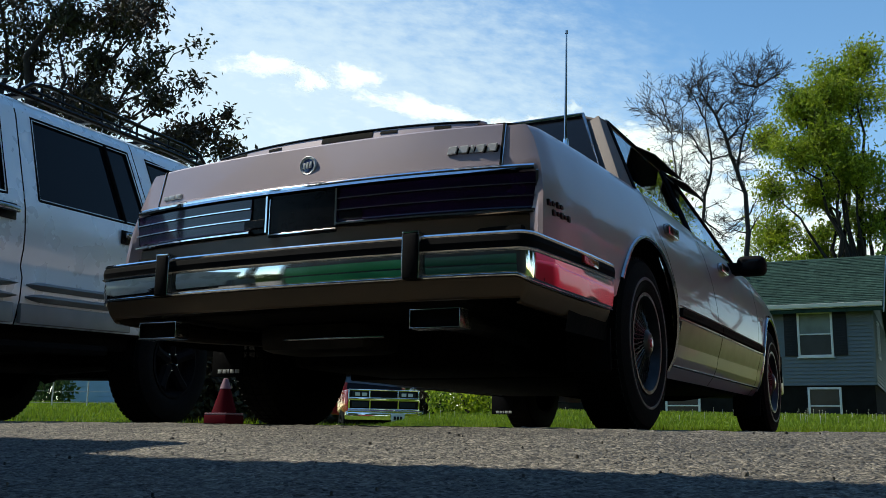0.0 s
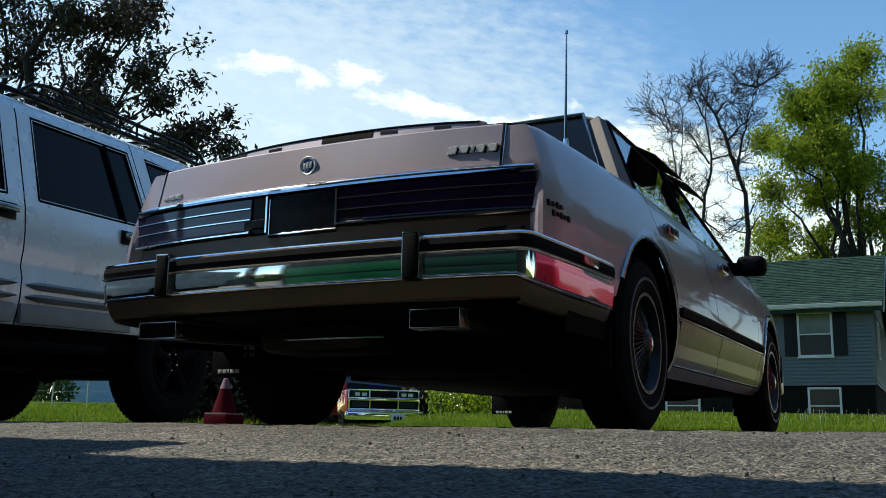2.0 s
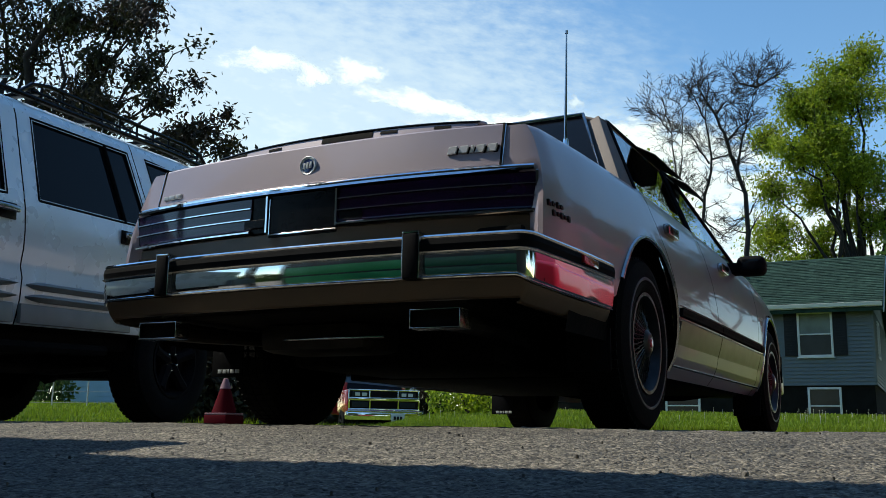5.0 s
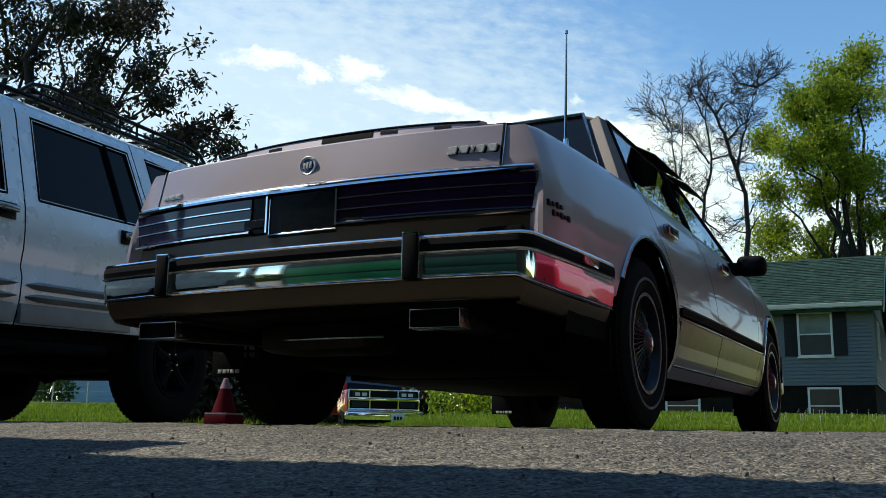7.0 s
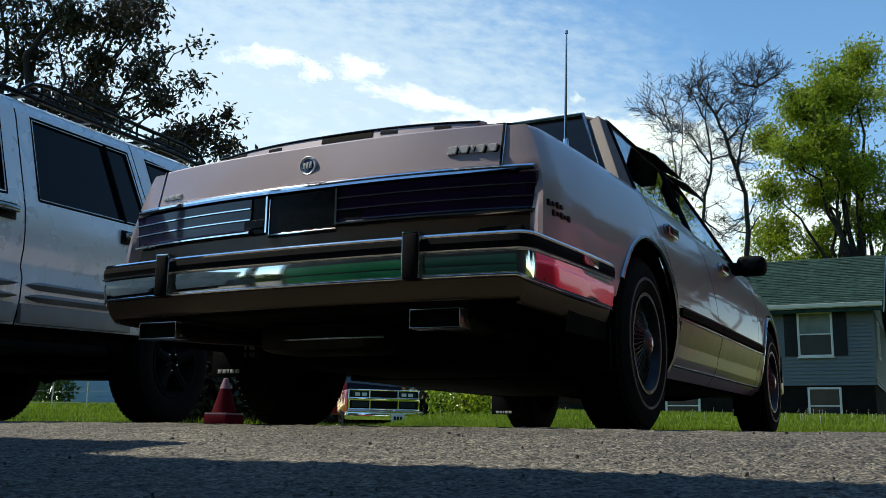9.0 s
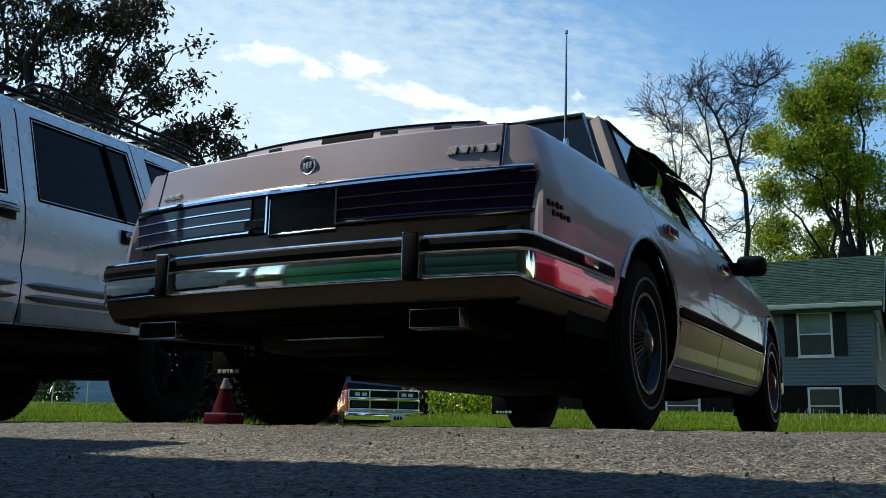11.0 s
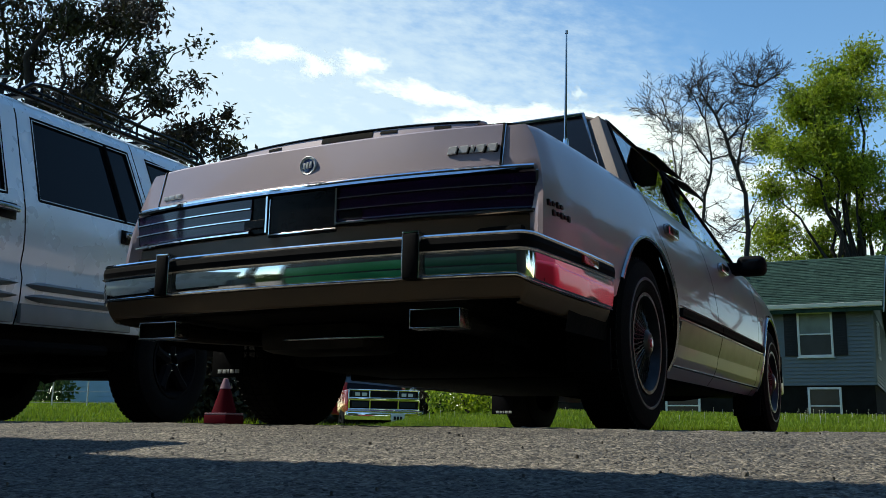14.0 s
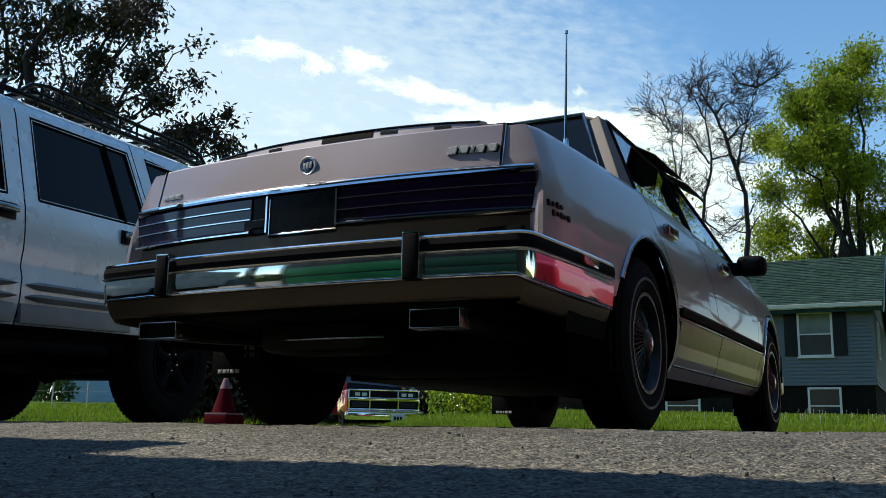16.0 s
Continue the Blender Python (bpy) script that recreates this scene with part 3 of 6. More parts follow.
    bumper_bar("lower_bead", 0.426, 0.432, -0.006, CHROME, drop0=0.028, drop1=0.028)
    bumper_bar("painted_valance", 0.368, 0.427, -0.014, VALANCE_SHADED, lean=0.03, drop0=0.026, drop1=0.028)
    for sgn in (1, -1):
        g = new("bumper_guard")
        g.parent = bump
        xg = sgn * 0.492
        y = B + 0.05 * (0.492 / 0.775) ** 2.4
        part("guard_pad", box(xg - 0.024, xg + 0.024, y - 0.030, y + 0.03, 0.424, 0.562, 0.008), RUBBER, g)
        part("guard_edge", box(xg - 0.030, xg - 0.0245, y - 0.022, y + 0.03, 0.424, 0.565, 0.002), CHROME_OLD, g)
        part("guard_edge", box(xg + 0.0245, xg + 0.030, y - 0.022, y + 0.03, 0.424, 0.565, 0.002), CHROME_OLD, g)
        part("guard_cap", box(xg - 0.028, xg + 0.028, y - 0.026, y + 0.02, 0.5625, 0.570, 0.002), CHROME, g)
        part("corner_seam", box(sgn * 0.852 - 0.006, sgn * 0.852 + 0.0015, -0.992, -0.988, 0.420, 0.502, 0.0005), UNDER, bump)
        part("side_marker", box(sgn * 0.877 - 0.008, sgn * 0.877 + 0.011, -0.74, -0.60, 0.514, 0.540, 0.002), REDLENS, bump, "red side marker lens")
    # exhaust outlets
    for sgn in (1, -1):
        tip = new("exhaust_tip")
        tip.parent = car
        xc = sgn * 0.548
        for nm, b4 in (("tip_top", (xc - 0.085, xc + 0.085, 0.338, 0.342)), ("tip_bottom", (xc - 0.085, xc + 0.085, 0.283, 0.287)), ("tip_side", (xc - 0.085, xc - 0.0815, 0.287, 0.338)), ("tip_side", (xc + 0.0815, xc + 0.085, 0.287, 0.338))):
            part(nm, box(b4[0], b4[1], -1.10, -1.03, b4[2], b4[3], 0.0012), CHROME_OLD, tip)
        # near-black block fills the outlet in place of the shade inside
        part("tip_dark_fill", box(xc - 0.081, xc + 0.081, -1.085, -1.04, 0.2875, 0.3375), UNDER, tip)
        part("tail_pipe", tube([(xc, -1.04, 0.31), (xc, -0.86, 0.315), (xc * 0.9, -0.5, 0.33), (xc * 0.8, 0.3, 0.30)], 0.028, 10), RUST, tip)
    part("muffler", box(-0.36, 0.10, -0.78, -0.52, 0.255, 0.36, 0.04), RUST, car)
    # bright bar added in place of a glint on the exhaust pipe
    part("pipe_glint_bar", box(-0.22, 0.20, -0.815, -0.790, 0.292, 0.300, 0.002), CHROME_OLD, car, "bright metal bar under the boot standing for a pipe glint")
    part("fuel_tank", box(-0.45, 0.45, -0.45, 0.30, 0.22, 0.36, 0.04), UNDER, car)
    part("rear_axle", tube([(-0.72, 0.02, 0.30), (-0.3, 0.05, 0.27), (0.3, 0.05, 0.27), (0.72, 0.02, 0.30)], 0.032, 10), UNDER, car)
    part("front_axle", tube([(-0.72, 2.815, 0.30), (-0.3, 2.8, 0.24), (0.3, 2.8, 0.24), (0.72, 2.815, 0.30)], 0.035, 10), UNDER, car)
    # mud flaps
    for y, z0, z1 in ((-0.40, 0.195, 0.38), (2.42, 0.105, 0.30)):
        for sgn in (1, -1):
            fl = part("mud_flap", box(sgn * 0.80 - 0.10, sgn * 0.80 + 0.06, y - 0.005, y + 0.005, z0, z1, 0.003), RUBBER, car, "black rubber mud flap")
            if sgn > 0:
                continue
            x = sgn * 0.80 - 0.066
            zt = 0.218 if y < 0 else 0.120
            for wdt in (0.020, 0.020, 0.008, 0.020, 0.022):
                part("flap_bar", box(x, x + wdt, y - 0.0075, y - 0.0045, zt - 0.008, zt + 0.008, 0.0008), TRIM, fl, "white printed bar")
                x += wdt + 0.006
    # side rub strips and lower panels
    def side_bar(name, y0, y1, z0, z1, out, material, sgn, n=20, tuck=0.0):
        own = bmesh.new()
        rings = []
        for k in range(n + 1):
            y = y0 + (y1 - y0) * k / n
            xa, xb = lerp(SIDE, z0) * lerp(PLAN, y), lerp(SIDE, z1) * lerp(PLAN, y)
            prof = [(xa - 0.01 - tuck, z0), (xa + out - tuck, z0 + 0.003), ((xa + xb) / 2 + out - tuck * 0.4, (z0 + z1) / 2), (xb + out, z1 - 0.003), (xb - 0.01, z1)]
            rings.append([own.verts.new((sgn * a, y, b)) for a, b in prof])
        for r0, r1 in zip(rings, rings[1:]):
            for q in range(4):
                own.faces.new((r0[q], r0[q + 1], r1[q + 1], r1[q]))
        own.faces.new(rings[0])
        own.faces.new(rings[-1][::-1])
        return part(name, own, material, car)

    for sgn in (1, -1):
        for y0, y1 in ((0.42, 1.195), (1.205, 2.275), (2.285, 2.40)):
            side_bar("rub_strip", y0, y1, 0.474, 0.512, 0.016, RUBBER, sgn)
            side_bar("rub_strip_bead", y0, y1, 0.488, 0.494, 0.019, CHROME_OLD, sgn)
            side_bar("upper_bead", y0, y1, 0.516, 0.522, 0.010, CHROME_OLD, sgn)
            side_bar("lower_bead", y0, y1, 0.460, 0.467, 0.010, CHROME_OLD, sgn)
            side_bar("lower_side_panel", y0, y1, 0.335, 0.457, 0.014, PAINT_LOW, sgn, tuck=0.012)
        side_bar("rub_strip", 3.24, 3.66, 0.470, 0.520, 0.016, RUBBER, sgn)
        side_bar("sill_strip", 0.43, 2.40, 0.262, 0.272, 0.010, CHROME_OLD, sgn)
        # door handles
        for y in (0.36, 1.38):
            x = lerp(SIDE, 0.80)
            h = part("door_handle", box(sgn * x - 0.006, sgn * x + 0.022, y - 0.085, y + 0.085, 0.800, 0.845, 0.008), CHROME_OLD, car)
            part("handle_recess", box(sgn * (x + 0.017) - 0.008, sgn * (x + 0.017) + 0.008, y - 0.06, y + 0.05, 0.808, 0.836, 0.003), BLACKGLOSS, h)
        # mirror
        mir = part("door_mirror", box(*sorted((sgn * 0.885, sgn * 1.035)), 1.70, 1.82, 0.842, 0.948, 0.044, seg=4), RUBBER, car, "black door mirror housing")
        part("mirror_arm", box(*sorted((sgn * 0.80, sgn * 0.91)), 1.74, 1.86, 0.86, 0.92, 0.012), RUBBER, mir)
        part("mirror_glass", box(*sorted((sgn * 0.92, sgn * 1.005)), 1.697, 1.702, 0.866, 0.926, 0.001), GLASS_DARK, mir)

    # ---- greenhouse ----
    def roof_pt(y, t):
        """t 0 centre .. 1 edge of the roof"""
        x = 0.625 * t
        return (x, y, 1.382 - 0.012 * t ** 2 - 0.030 * smooth01((t - 0.8) / 0.2) - 0.012 * ((y - 0.85) / 0.6) ** 2)

    bm = bmesh.new()
    ysr = list(np.linspace(0.26, 1.50, 15))
    ts = [-1, -.95, -.88, -.8, -.5, -.2, .2, .5, .8, .88, .95, 1]
    vs = [[bm.verts.new((roof_pt(y, abs(t))[0] * (1 if t > 0 else -1), y, roof_pt(y, abs(t))[2])) for t in ts] for y in ysr]
    for a, b in zip(vs, vs[1:]):
        for q in range(len(ts) - 1):
            bm.faces.new((a[q], a[q + 1], b[q + 1], b[q]))
    roof = part("roof", bm, ROOF_DULLED, car, "tan roof, darker and duller than the body")
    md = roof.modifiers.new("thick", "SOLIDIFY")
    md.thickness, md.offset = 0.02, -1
    ZB = 0.965

    def plate_of(pts, thick, material, name, parent=car, label="", bevel=0.0):
        n = (Vector(pts[1]) - Vector(pts[0])).cross(Vector(pts[2]) - Vector(pts[0])).normalized()
        return part(name, prism(pts, n * thick, bevel), material, parent, label)

    for sgn in (1, -1):
        def S(y, t):
            """side window plane: t 0 belt .. 1 roof rail"""
            return Vector((sgn * (0.808 - 0.165 * t - 0.025 * t * t), y, 0.935 + 0.40 * t))
        k = -sgn
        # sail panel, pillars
        plate_of([S(-0.08, 0), S(0.125, 0), S(0.335, 1), S(0.225, 1)], 0.09 * k, ROOF_DULLED, "sail_panel", label="tan roof pillar, dulled against sky glare", bevel=0.006)
        plate_of([S(1.00, 0), S(1.06, 0), S(1.24, 1), S(1.19, 1)], 0.04 * k, RUBBER, "door_pillar", bevel=0.004)
        plate_of([S(2.14, 0), S(2.26, 0), S(1.52, 1), S(1.45, 1)], 0.04 * k, PAINT, "windscreen_pillar", bevel=0.008)
        plate_of([S(0.225, 0), S(0.265, 0), S(0.60, 1), S(0.565, 1)], 0.03 * k, RUBBER, "window_divider", bevel=0.002)
        plate_of([S(0.13, 0.03), S(0.995, 0.03), S(1.18, 0.95), S(0.33, 0.95)], 0.004 * k, GLASS, "rear_door_window")
        plate_of([S(1.065, 0.03), S(2.13, 0.03), S(1.47, 0.95), S(1.24, 0.95)], 0.004 * k, GLASS, "front_door_window")
        for ya, yb, yc, yd in ((0.125, 1.01, 1.195, 0.335), (1.05, 2.16, 1.46, 1.235)):
            fr = tube([S(ya, 0), S(yd, 1)], 0.011, 6)
            tube([S(yd, 1), S(yc, 1)], 0.011, 6, fr)
            tube([S(yb, 0), S(yc, 1)], 0.011, 6, fr)
            tube([S(ya, 0), S(yb, 0)], 0.010, 6, fr)
            part("window_frame", fr, RUBBER, car)
        part("drip_rail", tube([S(0.335, 1.02), S(1.46, 1.02), S(2.20, 0.03)], 0.008, 6), CHROME_OLD, car)
        # rain visors stand out from the window tops
        for ya, yb in ((0.70, 1.16), (1.28, 1.62)):
            o = Vector((sgn * 0.085, 0, 0.012))
            pts = [S(ya, 0.99) + Vector((sgn * 0.012, 0, 0)), S(yb, 0.99) + Vector((sgn * 0.012, 0, 0)), S(yb - 0.03, 0.76) + o, S(ya - 0.07, 0.76) + o]
            plate_of(pts, 0.006 * sgn, RUBBER, "rain_visor", label="smoked plastic rain visor", bevel=0.002)
        part("belt_moulding", tube([S(-0.07, -0.01) + Vector((sgn * 0.006, 0, 0)), S(0.4, -0.01) + Vector((sgn * 0.008, 0, 0)), S(2.24, -0.01) + Vector((sgn * 0.008, 0, 0))], 0.008, 6), CHROME_OLD, car)
    # rear window and windscreen
    rw = [(-0.735, -0.075, 0.962), (0.735, -0.075, 0.962), (0.548, 0.235, 1.345), (-0.548, 0.235, 1.345)]
    plate_of(rw, -0.006, GLASS_DARK, "rear_window", label="dark tinted rear window")
    part("rear_window_trim", tube([(Vector(p) + Vector((0, -0.006, 0.004))) for p in rw + rw[:1]], 0.010, 6), CHROME_OLD, car)
    ws = [(-0.75, 2.30, 0.955), (0.75, 2.30, 0.955), (0.60, 1.505, 1.345), (-0.60, 1.505, 1.345)]
    plate_of(ws, 0.006, GLASS, "windscreen")
    part("windscreen_trim", tube([Vector(p) for p in ws + ws[:1]], 0.011, 6), RUBBER, car)
    part("parcel_shelf", box(-0.70, 0.70, -0.14, 0.22, 0.925, 0.950, 0.005), SEAT, car)
    part("cowl", box(-0.72, 0.72, 2.26, 2.40, 0.915, 0.953, 0.01), RUBBER, car)
    part("dashboard", box(-0.66, 0.66, 1.95, 2.28, 0.70, 0.94, 0.05), SEAT, car)
    for x in (-0.36, 0.36):
        part("front_seat", box(x - 0.26, x + 0.26, 1.00, 1.16, 0.50, 1.13, 0.06), SEAT, car)
        part("seat_cushion", box(x - 0.26, x + 0.26, 1.05, 1.60, 0.40, 0.56, 0.05), SEAT, car)
    part("rear_seat", box(-0.64, 0.64, 0.24, 0.42, 0.45, 1.05, 0.06), SEAT, car)
    part("steering_wheel", tube([(-0.36 + 0.18 * math.cos(a), 1.80 + 0.07 * math.sin(a), 0.90 + 0.17 * math.sin(a)) for a in [k * math.pi / 10 for k in range(21)]], 0.012, 6), RUBBER, car)
    # boot lid rack
    rack = new("luggage_rack")
    rack.parent = car
    def rack_bar(x0, x1, y, w2, z0, z1, front, back, n=22, lean=0.0):
        """A piece of a rack rail that arches a little and sweeps forward at its ends."""
        own, rings = bmesh.new(), []
        for k in range(n + 1):
            x = x0 + (x1 - x0) * k / n
            e = min(1.0, abs(x) / w2)
            yy, dz = y + 0.05 * e ** 2.2, -0.010 * e ** 3
            rings.append([own.verts.new((x, yy + dy, z + dz)) for dy, z in ((front - lean, z0), (front, z1 - 0.004), (front + 0.004, z1), (back - 0.004, z1), (back, z1 - 0.004), (back, z0))])
        for r0, r1 in zip(rings, rings[1:]):
            for q in range(6):
                own.faces.new((r0[q], r0[(q + 1) % 6], r1[(q + 1) % 6], r1[q]))
        own.faces.new(rings[0])
        own.faces.new(rings[-1][::-1])
        return own

    for y, w2 in ((-0.86, 0.55), (-0.45, 0.53)):
        part("rack_rail", rack_bar(-w2, w2, y, w2, 0.940, 1.009, -0.014, 0.014, lean=0.02), PAINT, rack, angle=20)
        part("rail_cap", rack_bar(-w2 - 0.006, w2 + 0.006, y, w2, 1.0092, 1.0145, -0.017, 0.017), BLACKGLOSS, rack, "black rubber cap along the rail", angle=20)
        for s in (1, -1):
            part("rail_end", tube([(s * (w2 - 0.002), y + 0.05, 1.000), (s * (w2 + 0.016), y + 0.055, 0.995), (s * (w2 + 0.028), y + 0.06, 0.975), (s * (w2 + 0.03), y + 0.06, 0.945)], 0.010, 8), PAINT, rack)
        # raised near-black pads paint the dark of the slots in the rail
        for x0, x1, z0, z1 in ((-0.515, -0.40, 0.980, 1.006), (-0.285, -0.225, 0.988, 1.000), (-0.04, 0.17, 0.982, 1.008), (0.20, 0.265, 0.990, 1.003), (0.40, 0.46, 0.990, 1.003)):
            part("rail_slot_pad", rack_bar(x0, x1, y, w2, z0, z1, -0.0165 - (1.005 - z1) * 0.31, -0.004, 4, lean=(z1 - z0) * 0.31), UNDER, rack)
    for x in (-0.36, -0.18, 0.0, 0.18, 0.36):
        part("rack_slat", box(x - 0.02, x + 0.02, -0.84, -0.47, 0.968, 0.978, 0.003), CHROME_OLD, rack)
    # aerial
    ae = new("aerial")
    ae.parent = car
    part("aerial_base", lathe([(0, 0.022), (0.014, 0.020), (0.03, 0.011), (0.055, 0.009), (0.06, 0)], 16), CHROME, ae).matrix_basis = pose(0.760, -0.56, 0.932, 0, -88, 0)
    part("mast", tube([(0.760, -0.56, 0.975), (0.761, -0.552, 1.18), (0.762, -0.545, 1.382)], [0.0055, 0.0045, 0.003], 8), CHROME_OLD, ae)
    part("mast_tip", tube([(0.762, -0.545, 1.382), (0.762, -0.545, 1.393)], 0.0055, 8), CHROME_OLD, ae)
    # front end
    fb = new("front_bumper")
    fb.parent = car
    part("chrome_face", box(-0.78, 0.78, 3.70, 3.80, 0.42, 0.51, 0.025), CHROME, fb)
    part("rubber_strip", box(-0.785, 0.785, 3.785, 3.812, 0.515, 0.55, 0.006), RUBBER, fb)
    part("painted_valance", box(-0.80, 0.80, 3.62, 3.74, 0.28, 0.42, 0.02), PAINT_LOW, fb)
    gr = part("grille", box(-0.36, 0.36, 3.69, 3.735, 0.56, 0.75, 0.01), BLACKGLOSS, car)
    for k in range(15):
        x = -0.33 + k * 0.047
        part("grille_bar", box(x - 0.004, x + 0.004, 3.735, 3.745, 0.565, 0.745, 0.001), CHROME, gr)
    for sgn in (1, -1):
        part("headlamp", box(*sorted((sgn * 0.38, sgn * 0.72)), 3.66, 3.73, 0.60, 0.73, 0.012), PANE, car)
    for x, s in ((0.775, 1), (-0.775, -1)):
        for y in (0.0, 2.815):
            wheel(car, x, y, 0.325, 0.205, s)
    return car


build_sedan()


def afield(d, a):
    """The plan point at depth d and sideways slope a from where the view starts."""
    return (EYE.x - math.sin(YAW) * d + math.cos(YAW) * a * d, EYE.y + math.cos(YAW) * d + math.sin(YAW) * a * d)


# ---- the silver sport utility ----
def build_suv():
    car = thing("sport_utility_vehicle", "silver-white sport utility vehicle with ribbed cladding and black roof rack", "car")
    car.matrix_basis = pose(-2.161, 0.688, 0, 2.5, 0, 9.0)
    W = 1.76
    prof = [(0.50, -0.035), (0.54, -0.022), (0.62, -0.006), (0.72, 0.0), (0.775, -0.014), (0.80, -0.012), (0.86, -0.002), (0.95, 0.0), (1.06, -0.008), (1.12, -0.02), (1.525, -0.105), (1.56, -0.118), (1.60, -0.14), (1.635, -0.19), (1.665, -0.30), (1.685, -0.55), (1.695, -W / 2)]
    rows = [p[0] for p in prof]
    top = [(-3.62, 0.86), (-3.5, 0.96), (-2.45, 1.06), (-2.35, 1.10), (-1.72, 1.65), (-1.4, 1.695), (0.5, 1.695), (0.80, 1.65), (0.90, 1.30), (0.98, 1.05)]
    plan = [(-3.62, 0.86), (-3.3, 0.95), (-2.4, 0.99), (0.4, 1.0), (0.85, 0.965), (0.98, 0.93)]
    cuts = [-1.22, -0.17, -2.10]
    st = stations_with(cuts, -3.60, 0.95, 0.07)
    for c in (-1.11, -0.23, -0.045, 0.62, -1.34, -2.0):
        st = sorted([v for v in st if abs(v - c) > 0.03] + [c])

    def place(y, z, sgn):
        x = lerp(prof, z)
        t = lerp(top, y)
        zz = z if z < 1.0 else 1.0 + (z - 1.0) * max(0.03, (t - 1.0)) / 0.695 if t > 1.0 else min(z, t - 0.02 + 0.02 * (z - 1.0))
        yy = y
        if y > -0.9:
            yy -= 0.14 * smooth01((y + 0.9) / 0.6) * max(0, min(1, (zz - 1.06) / 0.45)) * smooth01((1.2 - y) / 0.5)
        half = (x + W / 2) * lerp(plan, y)
        return (-W / 2 + sgn * half, yy, zz)

    nb, nt = rows.index(1.12), rows.index(1.525)

    def mid(i):
        return (st[i] + st[i + 1]) / 2

    def gap(i):
        return any(abs(mid(i) - c) < 0.004 for c in cuts)

    def glass(i, j):
        y = mid(i)
        return nb <= j < nt and (-1.11 < y < -0.23 or -0.045 < y < 0.62 or -2.0 < y < -1.34)

    def screen(i, j):
        return j >= nb + 1 and -2.35 < mid(i) < -1.75

    arches = [(0.10, 0.38, 0.45), (-2.50, 0.38, 0.45)]
    panels = {
        "rear_quarter": lambda i, j: mid(i) > -0.17,
        "rear_door": lambda i, j: -1.22 < mid(i) < -0.17 and j < nt + 1,
        "front_door": lambda i, j: -2.10 < mid(i) < -1.22 and j < nt + 1,
        "front_wing": lambda i, j: mid(i) < -2.10,
        "roof_side": lambda i, j: -2.10 < mid(i) < -0.17 and j >= nt + 1,
    }
    for name, rule in panels.items():
        for sgn in (1, -1):
            keep = lambda i, j: rule(i, j) and not glass(i, j) and not screen(i, j) and (not gap(i) or j > nt)
            part(name, shell_faces(st, rows, lambda y, z: place(y, z, sgn), arches, keep), SILVER, car, angle=45)
    for sgn in (1, -1):
        part("windscreen", shell_faces(st, rows, lambda y, z: place(y, z, sgn), [], lambda i, j: screen(i, j)), GLASS_DARK, car)
    # side glass set in a little
    for sgn in (1, -1):
        def G(y, z):
            p = place(y, z, sgn)
            return Vector((p[0] - sgn * 0.012, p[1], p[2]))
        for nm, y0, y1 in (("rear_door_window", -1.12, -0.22), ("cargo_window", -0.055, 0.63), ("front_door_window", -2.01, -1.33)):
            pts = [G(y0, 1.11), G(y1, 1.11), G(y1, 1.535), G(y0, 1.535)]
            win = part(nm, prism(pts, (-sgn * 0.006, 0, 0)), GLASS_DARK, car, "dark privacy glass")
            e = [p + Vector((sgn * 0.010, 0, 0)) for p in pts]
            part("window_seal", tube(e + e[:1], 0.008, 6), RUBBER, win)
        p0, p1 = G(-0.44, 1.11), G(-0.44, 1.535)
        part("window_divider", tube([p0 + Vector((sgn * 0.012, 0, 0)), p1 + Vector((sgn * 0.012, 0, 0))], 0.010, 6), RUBBER, car)
        # dark liner sheet behind the panels to blacken their gaps
        inner = shell_faces(st, rows, lambda y, z: place(y, z, sgn), arches, lambda i, j: (j < nb or j > nt + 1 or gap(i)) and not screen(i, j))
        for v in inner.verts:
            v.co.x -= sgn * 0.02
            v.co.z -= 0.012
        part("gap_liner", inner, UNDER, car)
        # ribbed cladding
        for y0, y1 in ((-1.19, -0.46), (-2.05, -1.27)):
            X = -W / 2 + sgn * W / 2
            for z in (0.690, 0.632):
                own = bmesh.new()
                rings = []
                for k in range(15):
                    y = y0 + (y1 - y0) * k / 14
                    h = 0.020 * min(1, 0.15 + min(k, 14 - k) / 1.6)
                    rings.append([own.verts.new((X + sgn * a, y, z + b)) for a, b in ((-0.01, -h), (0.006, -h), (0.024, h * 0.1), (0.02, h * 0.6), (-0.01, h))])
                for r0, r1 in zip(rings, rings[1:]):
                    for q in range(4):
                        own.faces.new((r0[q], r0[q + 1], r1[q + 1], r1[q]))
                own.faces.new(rings[0])
                own.faces.new(rings[-1][::-1])
                part("cladding_rib", own, CLAD, car)
            part("lower_cladding", box(*sorted((X - sgn * 0.02, X + sgn * 0.006)), y0 - 0.035, y1 + 0.06 if y1 > -1 else y1, 0.505, 0.600, 0.008), CLAD, car)
        for y in (-0.42, -1.37):
            h = part("door_handle", box(*sorted((X - sgn * 0.004, X + sgn * 0.028)), y - 0.07, y + 0.09, 1.018, 1.052, 0.015, seg=3), CHROME_OLD, car)
            part("handle_cup", box(*sorted((X - sgn * 0.004, X + sgn * 0.004)), y - 0.09, y + 0.08, 0.985, 1.062, 0.003), BLACKGLOSS, h)
        part("side_step", tube([(X - sgn * 0.05, -2.1, 0.40), (X - sgn * 0.05, -0.55, 0.40)], 0.03, 8), UNDER, car)
    # roof rails and rack basket
    rack = new("roof_rack")
    rack.parent = car
    for sgn in (1, -1):
        X = -W / 2 + sgn * (W / 2 - 0.185)
